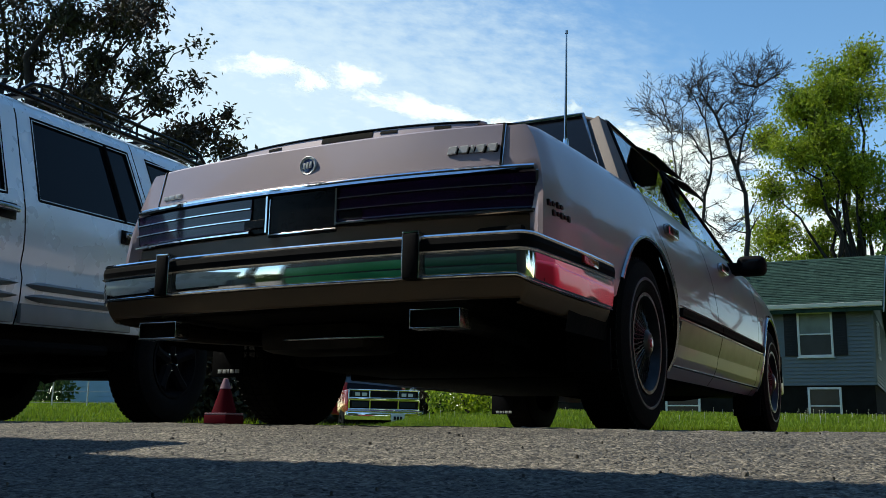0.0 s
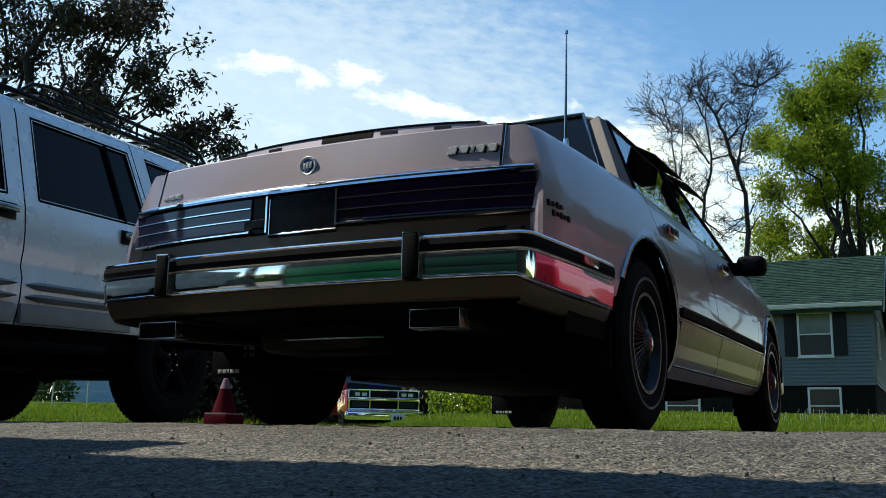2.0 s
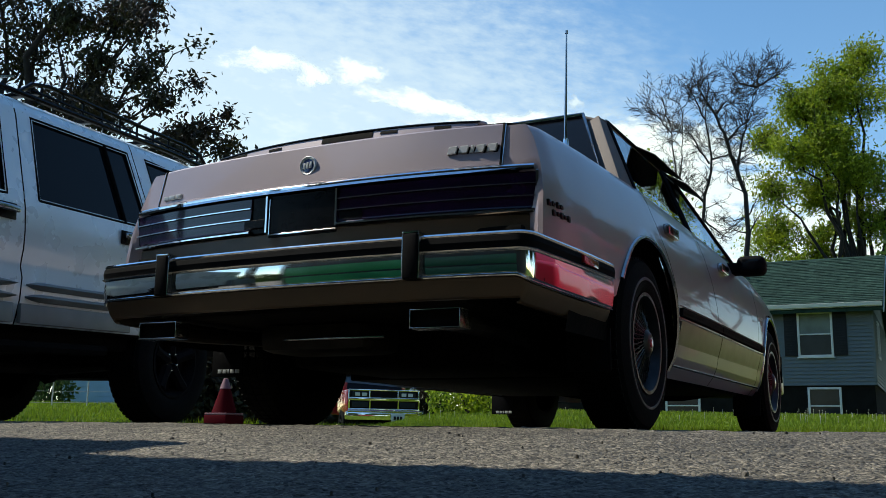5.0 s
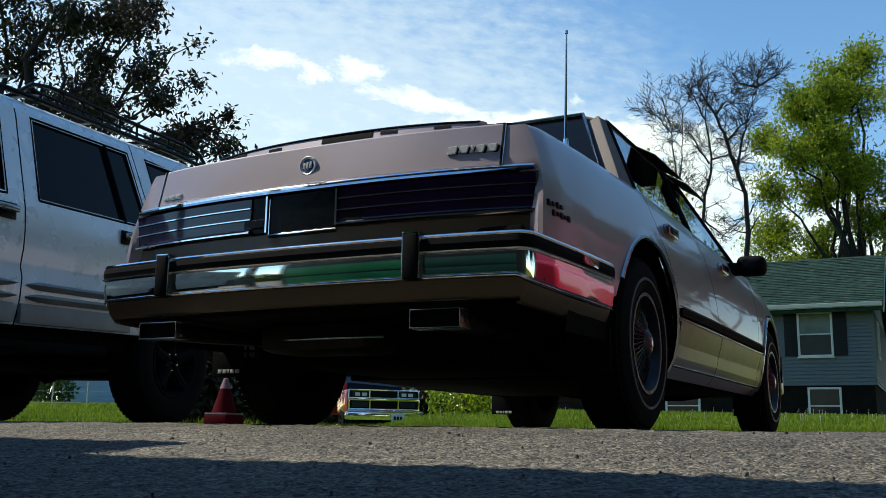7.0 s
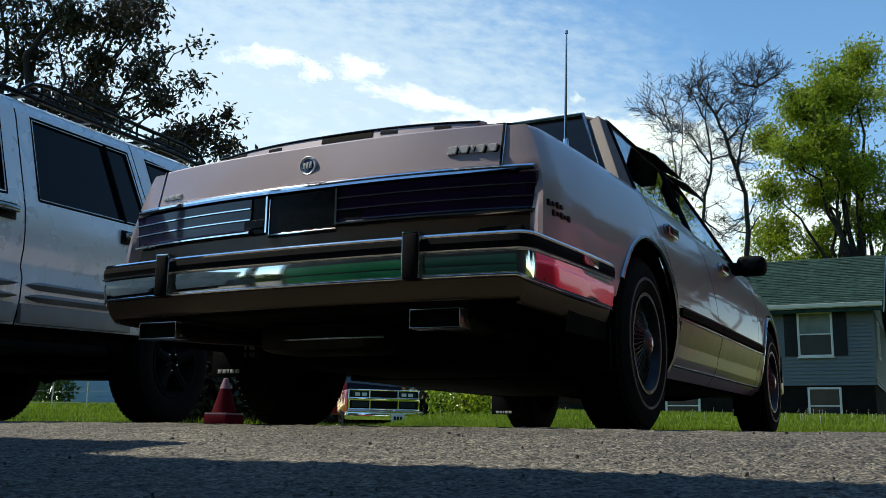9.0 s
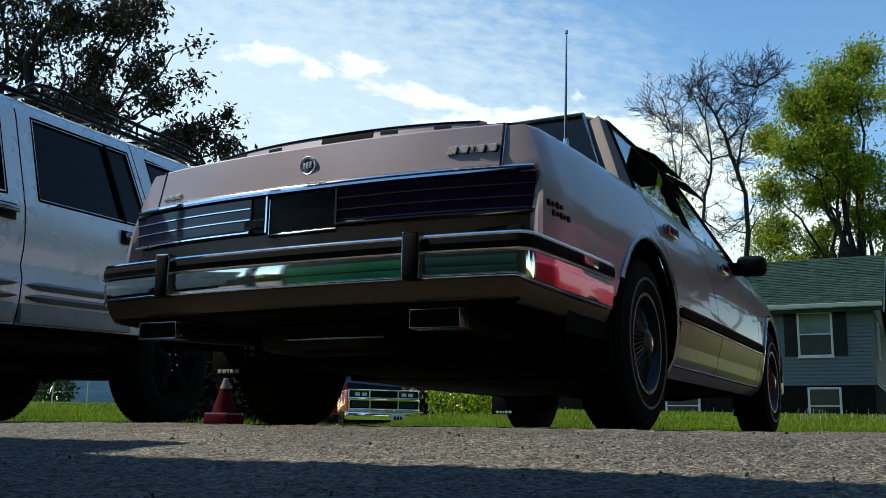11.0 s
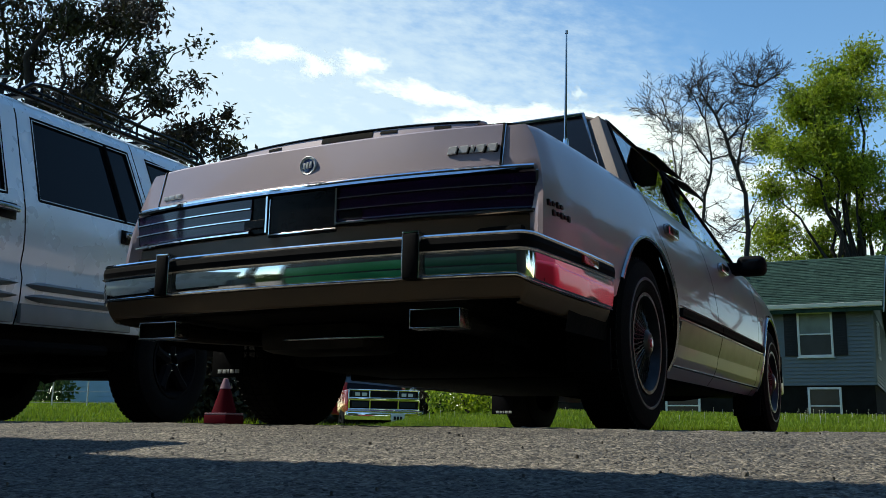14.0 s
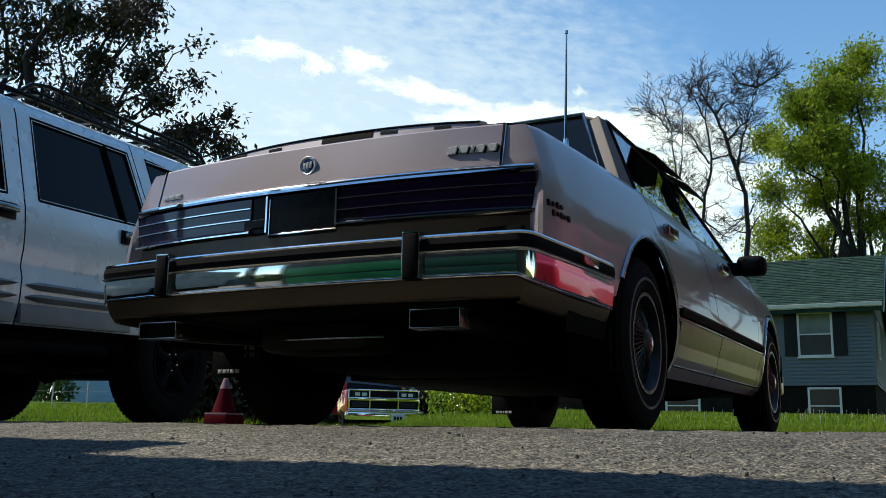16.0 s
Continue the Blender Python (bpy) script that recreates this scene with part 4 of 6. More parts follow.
        part("roof_channel", tube([(X, -1.800, 1.635), (X, -1.3, 1.672), (X, 0.2, 1.672), (X + sgn * 0.01, 0.74, 1.645)], 0.016, 8), BLACKGLOSS, rack)
        part("side_rail", tube([(X - sgn * 0.02, -1.12, 1.675), (X - sgn * 0.02, -1.02, 1.750), (X - sgn * 0.02, -0.9, 1.772), (X - sgn * 0.02, 0.35, 1.762), (X - sgn * 0.02, 0.52, 1.740), (X - sgn * 0.02, 0.60, 1.675)], 0.013, 8), BLACKGLOSS, rack)
        part("mid_rail", tube([(X - sgn * 0.02, -1.02, 1.718), (X - sgn * 0.02, 0.5, 1.710)], 0.008, 6), BLACKGLOSS, rack)
        for k in range(10):
            y = -0.95 + k * 0.16
            part("rail_post", tube([(X - sgn * 0.02, y, 1.675), (X - sgn * 0.02, y, 1.765)], 0.007, 6), BLACKGLOSS, rack)
    for y in (-0.98, -0.45, 0.05, 0.48):
        part("cross_bar", box(-W + 0.20, -0.20, y - 0.025, y + 0.025, 1.705, 1.725, 0.008), BLACKGLOSS, rack)
    part("wind_fairing", prism([(-W + 0.25, -1.30, 1.705), (-0.25, -1.30, 1.705), (-0.25, -1.10, 1.770), (-W + 0.25, -1.10, 1.770)], (0, 0, 0.01)), CHROME_OLD, rack)
    # tail and nose
    part("tailgate", box(-W + 0.10, -0.10, 0.90, 0.965, 0.55, 1.02, 0.03), SILVER, car)
    part("tailgate_window", prism([(-W + 0.16, 0.965, 1.04), (-0.16, 0.965, 1.04), (-0.24, 0.80, 1.56), (-W + 0.24, 0.80, 1.56)], (0, -0.01, 0)), GLASS_DARK, car)
    part("rear_bumper", box(-W + 0.02, -0.02, 0.84, 1.06, 0.46, 0.66, 0.05), CLAD, car)
    part("front_bumper", box(-W + 0.02, -0.02, -3.72, -3.45, 0.44, 0.66, 0.05), CLAD, car)
    part("grille", box(-W / 2 - 0.35, -W / 2 + 0.35, -3.66, -3.58, 0.70, 0.88, 0.02), BLACKGLOSS, car)
    for sgn in (1, -1):
        c = -W / 2 + sgn * 0.56
        part("headlamp", box(c - 0.13, c + 0.13, -3.65, -3.55, 0.72, 0.87, 0.02), PANE, car)
    part("floor_pan", box(-W + 0.12, -0.12, -3.4, 0.9, 0.41, 0.50, 0.02), UNDER, car)
    part("rear_axle", tube([(-W + 0.2, 0, 0.36), (-W / 2 - 0.1, 0, 0.36), (-W / 2, 0, 0.36), (-W / 2 + 0.1, 0, 0.36), (-0.2, 0, 0.36)], [0.045, 0.05, 0.13, 0.05, 0.045], 10), UNDER, car)
    part("front_axle", tube([(-W + 0.2, -2.50, 0.36), (-W / 2, -2.50, 0.33), (-0.2, -2.50, 0.36)], 0.05, 10), UNDER, car)
    part("spare_tank", box(-W / 2 - 0.35, -W / 2 + 0.35, 0.25, 0.8, 0.26, 0.38, 0.05), UNDER, car)
    part("exhaust_pipe", tube([(-0.55, -2.0, 0.33), (-0.5, -0.4, 0.31), (-0.45, 0.3, 0.36), (-0.4, 0.9, 0.36)], 0.032, 8), RUST, car)
    for x, s in ((-0.15, 1), (-W + 0.34, -1)):
        for y in (0.10, -2.50):
            w = wheel(car, x, y, 0.365, 0.235, s, wire=False)
            w.location.z += 0.0 if y > 0.0 else 0.06
    return car


build_suv()


# ---- the bi-level house behind the lawn ----
def build_house():
    turn = 1.0
    h = thing("bilevel_house", "grey lap-sided bi-level house with green shingle roof", "house", at=(-0.196, 28.128, 0), turn=turn)
    Wd, Dp, zb, z0, z1, zr = 11.5, 8.0, 0.2, 1.57, 3.94, 6.02
    part("foundation", box(-Wd + 0.05, -0.05, 0.05, Dp - 0.05, zb, z0 + 0.02, 0), BLOCK, h, smooth=False)
    # wall core with gable
    core = bmesh.new()
    join(core, prism([(0, 0.02, z0), (0, Dp - 0.02, z0), (0, Dp - 0.02, z1), (0, Dp / 2, zr - 0.1), (0, 0.02, z1)], (-Wd, 0, 0)))
    part("wall", core, SIDING, h, smooth=False)
    holes = [(-2.10, -1.20, 2.50, 3.77), (-6.3, -5.2, 2.5, 3.77), (-9.6, -8.7, 2.5, 3.77)]
    n = 21
    lap = (z1 - z0) / n
    for k in range(n):
        za = z0 + k * lap
        bm = prism([(-Wd, 0.018, za), (-Wd, -0.030, za), (-Wd, -0.002, za + lap), (-Wd, 0.018, za + lap)], (Wd, 0, 0))
        part("siding_board", bm, SIDING, h, smooth=False)
        bm = prism([(-0.018, 0, za), (0.030, 0, za), (0.002, 0, za + lap), (-0.018, 0, za + lap)], (0, Dp, 0))
        part("siding_board", bm, SIDING, h, smooth=False)
    part("corner_post", box(-0.06, 0.022, -0.022, 0.06, z0, z1, 0.004), SIDING, h)
    # windows
    for x0, x1, a, b in holes + [(-1.90, -1.06, 0.45, 1.45), (-6.3, -5.3, 0.45, 1.45)]:
        w = new("window")
        w.parent = h
        y = -0.035 if a > 1 else 0.04
        t = 0.065
        for bx in ((x0 - t, x0, a - t, b + t), (x1, x1 + t, a - t, b + t), (x0, x1, b, b + t), (x0, x1, a - t, a), (x0, x1, (a + b) / 2 - 0.02, (a + b) / 2 + 0.02)):
            part("window_frame", box(bx[0], bx[1], y - 0.05, y + 0.03, bx[2], bx[3], 0.006), TRIM, w)
        part("pane", box(x0, x1, y - 0.012, y - 0.004, (a + b) / 2 + 0.02, b, 0), CURTAIN if a > 1 else PANE, w, "pane with a pale blind behind it" if a > 1 else "")
        part("pane", box(x0, x1, y - 0.018, y - 0.010, a, (a + b) / 2 - 0.02, 0), PANE, w)
        if a > 1:
            part("window_sill", box(x0 - 0.1, x1 + 0.1, y - 0.07, y, a - 0.10, a - 0.066, 0.006), TRIM, w)
            for s0, s1 in ((x0 - 0.46, x0 - 0.075), (x1 + 0.075, x1 + 0.46)):
                sh = part("shutter", box(s0, s1, -0.055, -0.02, a - 0.03, b + 0.03, 0.006), SHUTTER, h, "dark louvred shutter")
                for q in range(16):
                    zz = a + 0.05 + q * (b - a - 0.1) / 15
                    part("shutter_slat", box(s0 + 0.05, s1 - 0.05, -0.064, -0.054, zz - 0.022, zz + 0.022, 0.004), SHUTTER, sh)
    # small window of the gable side
    w = new("window")
    w.parent = h
    for bx in ((1.9, 1.97, 2.5, 3.7), (2.8, 2.87, 2.5, 3.7), (1.97, 2.8, 3.63, 3.7), (1.97, 2.8, 2.5, 2.57)):
        part("window_frame", box(0.0, 0.05, bx[0], bx[1], bx[2], bx[3], 0.005), TRIM, w)
    part("pane", box(0.018, 0.03, 1.97, 2.8, 2.57, 3.63), PANE, w)
    # eaves, fascia, gutter
    ov = 0.42
    slope = (zr - z1) / (Dp / 2)
    part("soffit", box(-Wd - 0.3, 0.3, -ov, 0.0, z1 - 0.03, z1 - 0.01, 0), TRIM, h, smooth=False)
    part("fascia", box(-Wd - 0.3, 0.3, -ov - 0.02, -ov, z1 - 0.06, z1 + 0.09, 0.004), TRIM, h)
    prof = [(-ov - 0.02, z1 + 0.085), (-ov - 0.025, z1 - 0.03), (-ov - 0.10, z1 - 0.03), (-ov - 0.125, z1 + 0.08), (-ov - 0.115, z1 + 0.085), (-ov - 0.09, z1 - 0.015), (-ov - 0.035, z1 - 0.015)]
    part("gutter", prism([(-Wd - 0.3, a, b) for a, b in prof], (Wd + 0.6, 0, 0)), TRIM, h, "pale metal gutter")
    # roof: deck and shingle courses
    za = z1 - ov * slope + 0.14
    part("roof", prism([(0.32, -ov, za), (0.32, Dp / 2, zr + 0.14), (0.32, Dp + ov, za), (0.32, Dp + ov, za - 0.10), (0.32, Dp / 2, zr + 0.02), (0.32, -ov, za - 0.10)], (-Wd - 0.64, 0, 0)), SHINGLE, h, smooth=False)
    part("rake_board", prism([(0.325, -ov, za - 0.02), (0.325, Dp / 2, zr + 0.12), (0.325, Dp + ov, za - 0.02), (0.325, Dp + ov, za - 0.16), (0.325, Dp / 2, zr - 0.03), (0.325, -ov, za - 0.16)], (0.03, 0, 0)), TRIM, h, smooth=False)
    rnd = random.Random(5)
    L = math.hypot(Dp / 2 + ov, zr + 0.14 - za)
    up = Vector((0, (Dp / 2 + ov) / L, (zr + 0.14 - za) / L))
    nrm = Vector((0, -up.z, up.y))
    vs, fs = [], []
    courses = 30
    for k in range(courses):
        o = Vector((0, -ov - 0.03, za)) + up * (k * L / courses)
        x = -Wd - 0.34
        while x < 0.33:
            wd = rnd.uniform(0.22, 0.42)
            x1 = min(0.34, x + wd)
            t = rnd.uniform(0.012, 0.026)
            b = len(vs)
            for xx in (x + 0.004, x1 - 0.004):
                vs += [tuple(o + Vector((xx, 0, 0)) + nrm * 0.003), tuple(o + Vector((xx, 0, 0)) + nrm * t), tuple(o + Vector((xx, 0, 0)) + up * (L / courses + 0.01) + nrm * 0.003)]
            fs += [(b, b + 3, b + 4, b + 1), (b + 1, b + 4, b + 5, b + 2), (b, b + 1, b + 2), (b + 3, b + 5, b + 4)]
            x = x1
    tagged(raw("shingles", vs, fs, SHINGLE, h), kind="stuff")
    part("ridge_cap", prism([(0.34, Dp / 2 - 0.16, zr + 0.08), (0.34, Dp / 2, zr + 0.17), (0.34, Dp / 2 + 0.16, zr + 0.08), (0.34, Dp / 2, zr + 0.13)], (-Wd - 0.68, 0, 0)), SHINGLE, h, smooth=False)
    return h


build_house()


# ---- red pickup on the street, bush, cone, shed, fence ----
def build_truck():
    c = afield(24.2, -0.058)
    tr = thing("pickup_truck", "red pickup truck with a chrome grille seen nose on", "truck", at=(c[0], c[1], -0.20), turn=43)
    part("cab", box(-0.86, 0.86, 1.3, 3.1, 0.9, 1.82, 0.12), REDPAINT, tr)
    part("windscreen", prism([(-0.74, 1.24, 1.20), (0.74, 1.24, 1.20), (0.66, 1.42, 1.72), (-0.66, 1.42, 1.72)], (0, -0.02, 0)), GLASS_DARK, tr)
    part("hood", box(-0.92, 0.92, 0.06, 1.4, 0.98, 1.19, 0.05), REDPAINT, tr)
    for s in (1, -1):
        part("front_fender", box(*sorted((s * 0.62, s * 0.93)), 0.06, 1.5, 0.62, 1.15, 0.06), REDPAINT, tr)
    part("bed", box(-0.95, 0.95, 3.15, 5.2, 0.6, 1.25, 0.05), REDPAINT, tr)
    part("chassis", box(-0.6, 0.6, 0.2, 5.0, 0.35, 0.65, 0.03), UNDER, tr)
    gr = part("grille", box(-0.88, 0.88, 0.0, 0.08, 0.70, 1.18, 0.01), BLACKGLOSS, tr)
    for z, hh in ((1.175, 0.018), (0.955, 0.038), (0.705, 0.018)):
        part("grille_bar", box(-0.90, 0.90, -0.035, 0.01, z - hh, z + hh, 0.008), CHROME, gr)
    for x in (-0.88, -0.36, 0.36, 0.88):
        part("grille_post", box(x - 0.02, x + 0.02, -0.03, 0.01, 0.70, 1.18, 0.006), CHROME, gr)
    for s in (1, -1):
        part("headlamp", box(*sorted((s * 0.40, s * 0.80)), -0.02, 0.02, 1.0, 1.14, 0.01), PANE, tr)
        for k in (0, 1):
            part("lamp_bulb", box(s * (0.5 + 0.17 * k) - 0.06, s * (0.5 + 0.17 * k) + 0.06, -0.03, -0.018, 1.03, 1.11, 0.005), TRIM, tr)
        part("marker_lamp", box(*sorted((s * 0.40, s * 0.80)), -0.02, 0.02, 0.76, 0.89, 0.01), PANE, tr)
    bp = part("front_bumper", box(-0.97, 0.97, -0.22, 0.05, 0.44, 0.66, 0.05), CHROME, tr)
    part("bumper_pad", box(-0.94, 0.94, -0.235, -0.20, 0.625, 0.675, 0.01), CHROME_OLD, bp)
    pl = part("number_plate", box(0.14, 0.48, -0.245, -0.228, 0.40, 0.60, 0.004), TRIM, bp, "white front plate with plain bars")
    for k in range(3):
        part("plate_bar", box(0.20 + k * 0.08, 0.26 + k * 0.08, -0.250, -0.2445, 0.45, 0.54, 0.001), SHUTTER, pl)
    for s in (1, -1):
        for y in (0.85, 4.2):
            wheel(tr, s * 0.82, y, 0.37, 0.23, s, wire=False)
        m = part("door_mirror", box(*sorted((s * 0.98, s * 1.18)), 1.35, 1.43, 1.15, 1.34, 0.02), CHROME_OLD, tr)


def build_cone():
    c = thing("traffic_cone", "small red traffic cone with pale bands on the asphalt", "traffic cone", at=(-4.08, 3.42, ground_z(-4.08, 3.42)))
    part("cone_base", box(-0.13, 0.13, -0.13, 0.13, 0.0, 0.10, 0.015), CONE, c)
    rim = part("base_rim", box(-0.125, 0.125, -0.125, 0.125, 0.101, 0.118, 0.005), CONE_BAND, c)
    b = part("cone_body", lathe([(0.118, 0.115), (0.34, 0.048)], 28), CONE, c)
    b.rotation_euler = (0, radians(-90), 0)
    t = part("cone_collar", lathe([(0.34, 0.053), (0.43, 0.022), (0.435, 0.012), (0.435, 0)], 28), CONE_BAND, c)
    t.rotation_euler = (0, radians(-90), 0)


def build_shed():
    x, y = afield(31, -0.392)
    s = thing("garden_shed", "pale blue sided garden shed beyond the lawn", "shed", at=(x, y, ground_z(x, y) - 0.05), turn=24)
    part("wall", box(0.1, 2.6, 0.0, 3.0, 0.0, 2.1, 0), SHED, s, smooth=False)
    for k in range(14):
        part("siding_board", prism([(0.1, 0.0, k * 0.15), (0.1, -0.02, k * 0.15), (0.1, -0.004, k * 0.15 + 0.15), (0.1, 0.0, k * 0.15 + 0.15)], (2.5, 0, 0)), SHED, s, smooth=False)
    part("roof", prism([(-0.2, -0.3, 2.05), (-0.2, 1.5, 2.95), (-0.2, 3.3, 2.05), (-0.2, 3.3, 1.98), (-0.2, 1.5, 2.86), (-0.2, -0.3, 1.98)], (3.1, 0, 0)), BROWN_ROOF, s, smooth=False)
    part("corner_board", box(2.55, 2.63, -0.03, 0.05, 0, 2.1, 0.004), TRIM, s)
    part("corner_board", box(0.07, 0.15, -0.03, 0.05, 0, 2.1, 0.004), TRIM, s)


def build_fence():
    fx = thing("wire_fence", "low galvanised wire fence with thin posts", "fence")
    tops = []
    for k in range(9):
        x, y = afield(21 + 0.3 * k, -0.47 + 0.036 * k)
        z = ground_z(x, y)
        part("post", tube([(x, y, z - 0.05), (x, y, z + 1.02)], 0.016, 8), GALV, fx)
        tops.append((x, y, z))
    for h in (1.0, 0.66, 0.33, 0.08):
        part("rail" if h == 1.0 else "wire", tube([(a, b, c + h) for a, b, c in tops], 0.013 if h == 1.0 else 0.004, 6), GALV, fx)


def leaves_mesh(name, spots, size, seed, material, parent, droop=0.3, jitter=0.4, wide=0.28):
    """Many small folded leaves at the given places."""
    rnd = np.random.RandomState(seed)
    n = len(spots)
    P = np.array(spots)
    ax = rnd.normal(size=(n, 3))
    ax[:, 2] -= droop
    ax /= np.linalg.norm(ax, axis=1)[:, None]
    sd = np.cross(ax, rnd.normal(size=(n, 3)))
    sd /= np.linalg.norm(sd, axis=1)[:, None] + 1e-6
    nn = np.cross(ax, sd)
    L = size * (1 - jitter + 2 * jitter * rnd.rand(n))[:, None]
    a = P
    b = P + ax * L * 0.42 + sd * L * wide + nn * L * 0.08
    c = P + ax * L
    d = P + ax * L * 0.42 - sd * L * wide + nn * L * 0.08
    verts = np.stack([a, b, c, d], 1).reshape(-1, 3)
    idx = np.arange(n)[:, None] * 4
    faces = np.concatenate([idx + [0, 1, 2], idx + [0, 2, 3]])
    return raw(name, verts.tolist(), faces.tolist(), material, parent)


def grow(rnd, start, way, length, radius, level, levels, out, tips, wobble=0.22, fork=(2, 4), spread=0.75, rise=0.15, taper=0.62, min_r=0.004, limb=-1, first=0.35):
    """One branch and its children; out takes (path, radii, limb), tips takes (point, limb)."""
    n = 8 if level == 0 else 5
    p, d = Vector(start), Vector(way).normalized()
    path, rad = [p.copy()], [radius]
    end_r = max(min_r, radius * taper)
    nodes = []
    for k in range(n):
        d = (d + Vector((rnd.gauss(0, wobble), rnd.gauss(0, wobble), rnd.gauss(0, wobble * 0.6) + rise * 0.3))).normalized()
        p = p + d * (length / n)
        path.append(p.copy())
        rad.append(radius + (end_r - radius) * (k + 1) / n)
        if (k + 1) / n > (first if level == 0 else 0.25):
            nodes.append((p.copy(), d.copy(), rad[-1]))
    out.append((path, rad, limb))
    if level == levels:
        tips.extend((q, limb) for q in path[1:])
        return
    if level == levels - 1:
        tips.extend((q, limb) for q in path[3:])
    count = rnd.randint(*fork) + (3 if level == 0 else 1)
    for c in range(count):
        q, dd, r = nodes[-1] if c == 0 else rnd.choice(nodes)
        side = Vector((rnd.gauss(0, 1), rnd.gauss(0, 1), rnd.gauss(0, 0.4)))
        side = (side - dd * side.dot(dd)).normalized()
        k = spread * rnd.uniform(0.6, 1.2) * (0.5 if c == 0 else 1)
        w = (dd + side * k + Vector((0, 0, rise))).normalized()
        grow(rnd, q, w, length * rnd.uniform(0.5, 0.72), max(min_r, r * rnd.uniform(0.5, 0.72)), level + 1, levels, out, tips, wobble, fork, spread, rise, taper, min_r, limb if limb >= 0 else len(out), first)


def branches_mesh(name, out, material, parent, seg0=10):
    verts, faces = [], []
    for path, rad, _ in out:
        seg = seg0 if rad[0] > 0.06 else (5 if rad[0] > 0.02 else 3)
        side = None
        prev = None
        for i, p in enumerate(path):
            d = (path[min(i + 1, len(path) - 1)] - path[max(i - 1, 0)]).normalized()
            if side is None:
                side = d.orthogonal().normalized()
            side = (side - d * side.dot(d)).normalized()
            up = d.cross(side)
            b = len(verts)
            for k in range(seg):
                a = 2 * math.pi * k / seg
                verts.append(tuple(p + (side * math.cos(a) + up * math.sin(a)) * rad[i]))
            if prev is not None:
                for k in range(seg):
                    faces.append((prev + k, prev + (k + 1) % seg, b + (k + 1) % seg, b + k))
            prev = b
    return raw(name, verts, faces, material, parent, smooth=True)


SWAY = []   # (part, pivot height, size of sway, seed)


def leafy_tree(name, label, at, height, radius, seed, levels, bark, leaf, leaf_size, leaves, scatter, groups=1, sway=0.0, fork=(2, 3), spread=0.75, rise=0.15, first=0.35, wobble=0.14, ways=((0, 0, 1),), trunk_share=0.5, min_r=0.004):
    """ways: the stems that leave the ground, as (along the view's width, into its depth, up)."""
    t = thing(name, label, "tree", at=(at[0], at[1], ground_z(at[0], at[1]) - 0.05))
    rnd = random.Random(seed)
    out, tips = [], []
    for u, v, w in ways:
        way = Vector((math.cos(YAW) * u - math.sin(YAW) * v, math.sin(YAW) * u + math.cos(YAW) * v, w))
        grow(rnd, (0, 0, 0), way, height * trunk_share * way.length, radius, 0, levels, out, tips, wobble, fork, spread, rise, 0.5, min_r, -1, first)
    thick = [b for b in out if b[1][0] > radius * 0.3]
    thin = [b for b in out if b[1][0] <= radius * 0.3]
    branches_mesh("trunk", thick, bark, t)
    if thin:
        tagged(branches_mesh("twig_mass", thin, bark, t), kind="stuff", label="fine bare twigs")
    if leaf:
        sets = [[] for _ in range(groups)]
        for k in range(leaves):
            p, limb = rnd.choice(tips)
            sets[limb % groups].append((p.x + rnd.gauss(0, scatter), p.y + rnd.gauss(0, scatter), p.z + rnd.gauss(0, scatter)))
        for g, s in enumerate(sets):
            if s:
                c = tagged(leaves_mesh("crown", s, leaf_size, seed + g, leaf, t), kind="stuff")
                if sway:
                    SWAY.append((c, height * 0.35, sway, seed + g))
    return t


def curved(rnd, p, q, sag, n=5):
    """A slightly crooked path from p to q that bows by sag."""
    out = []
    for k in range(n + 1):
        t = k / n
        w = 4 * t * (1 - t)
        j = (q - p).length * 0.022 * min(1.0, w)
        out.append(p.lerp(q, t) + Vector((rnd.gauss(0, j), rnd.gauss(0, j), rnd.gauss(0, j) + sag * w)))
    return out


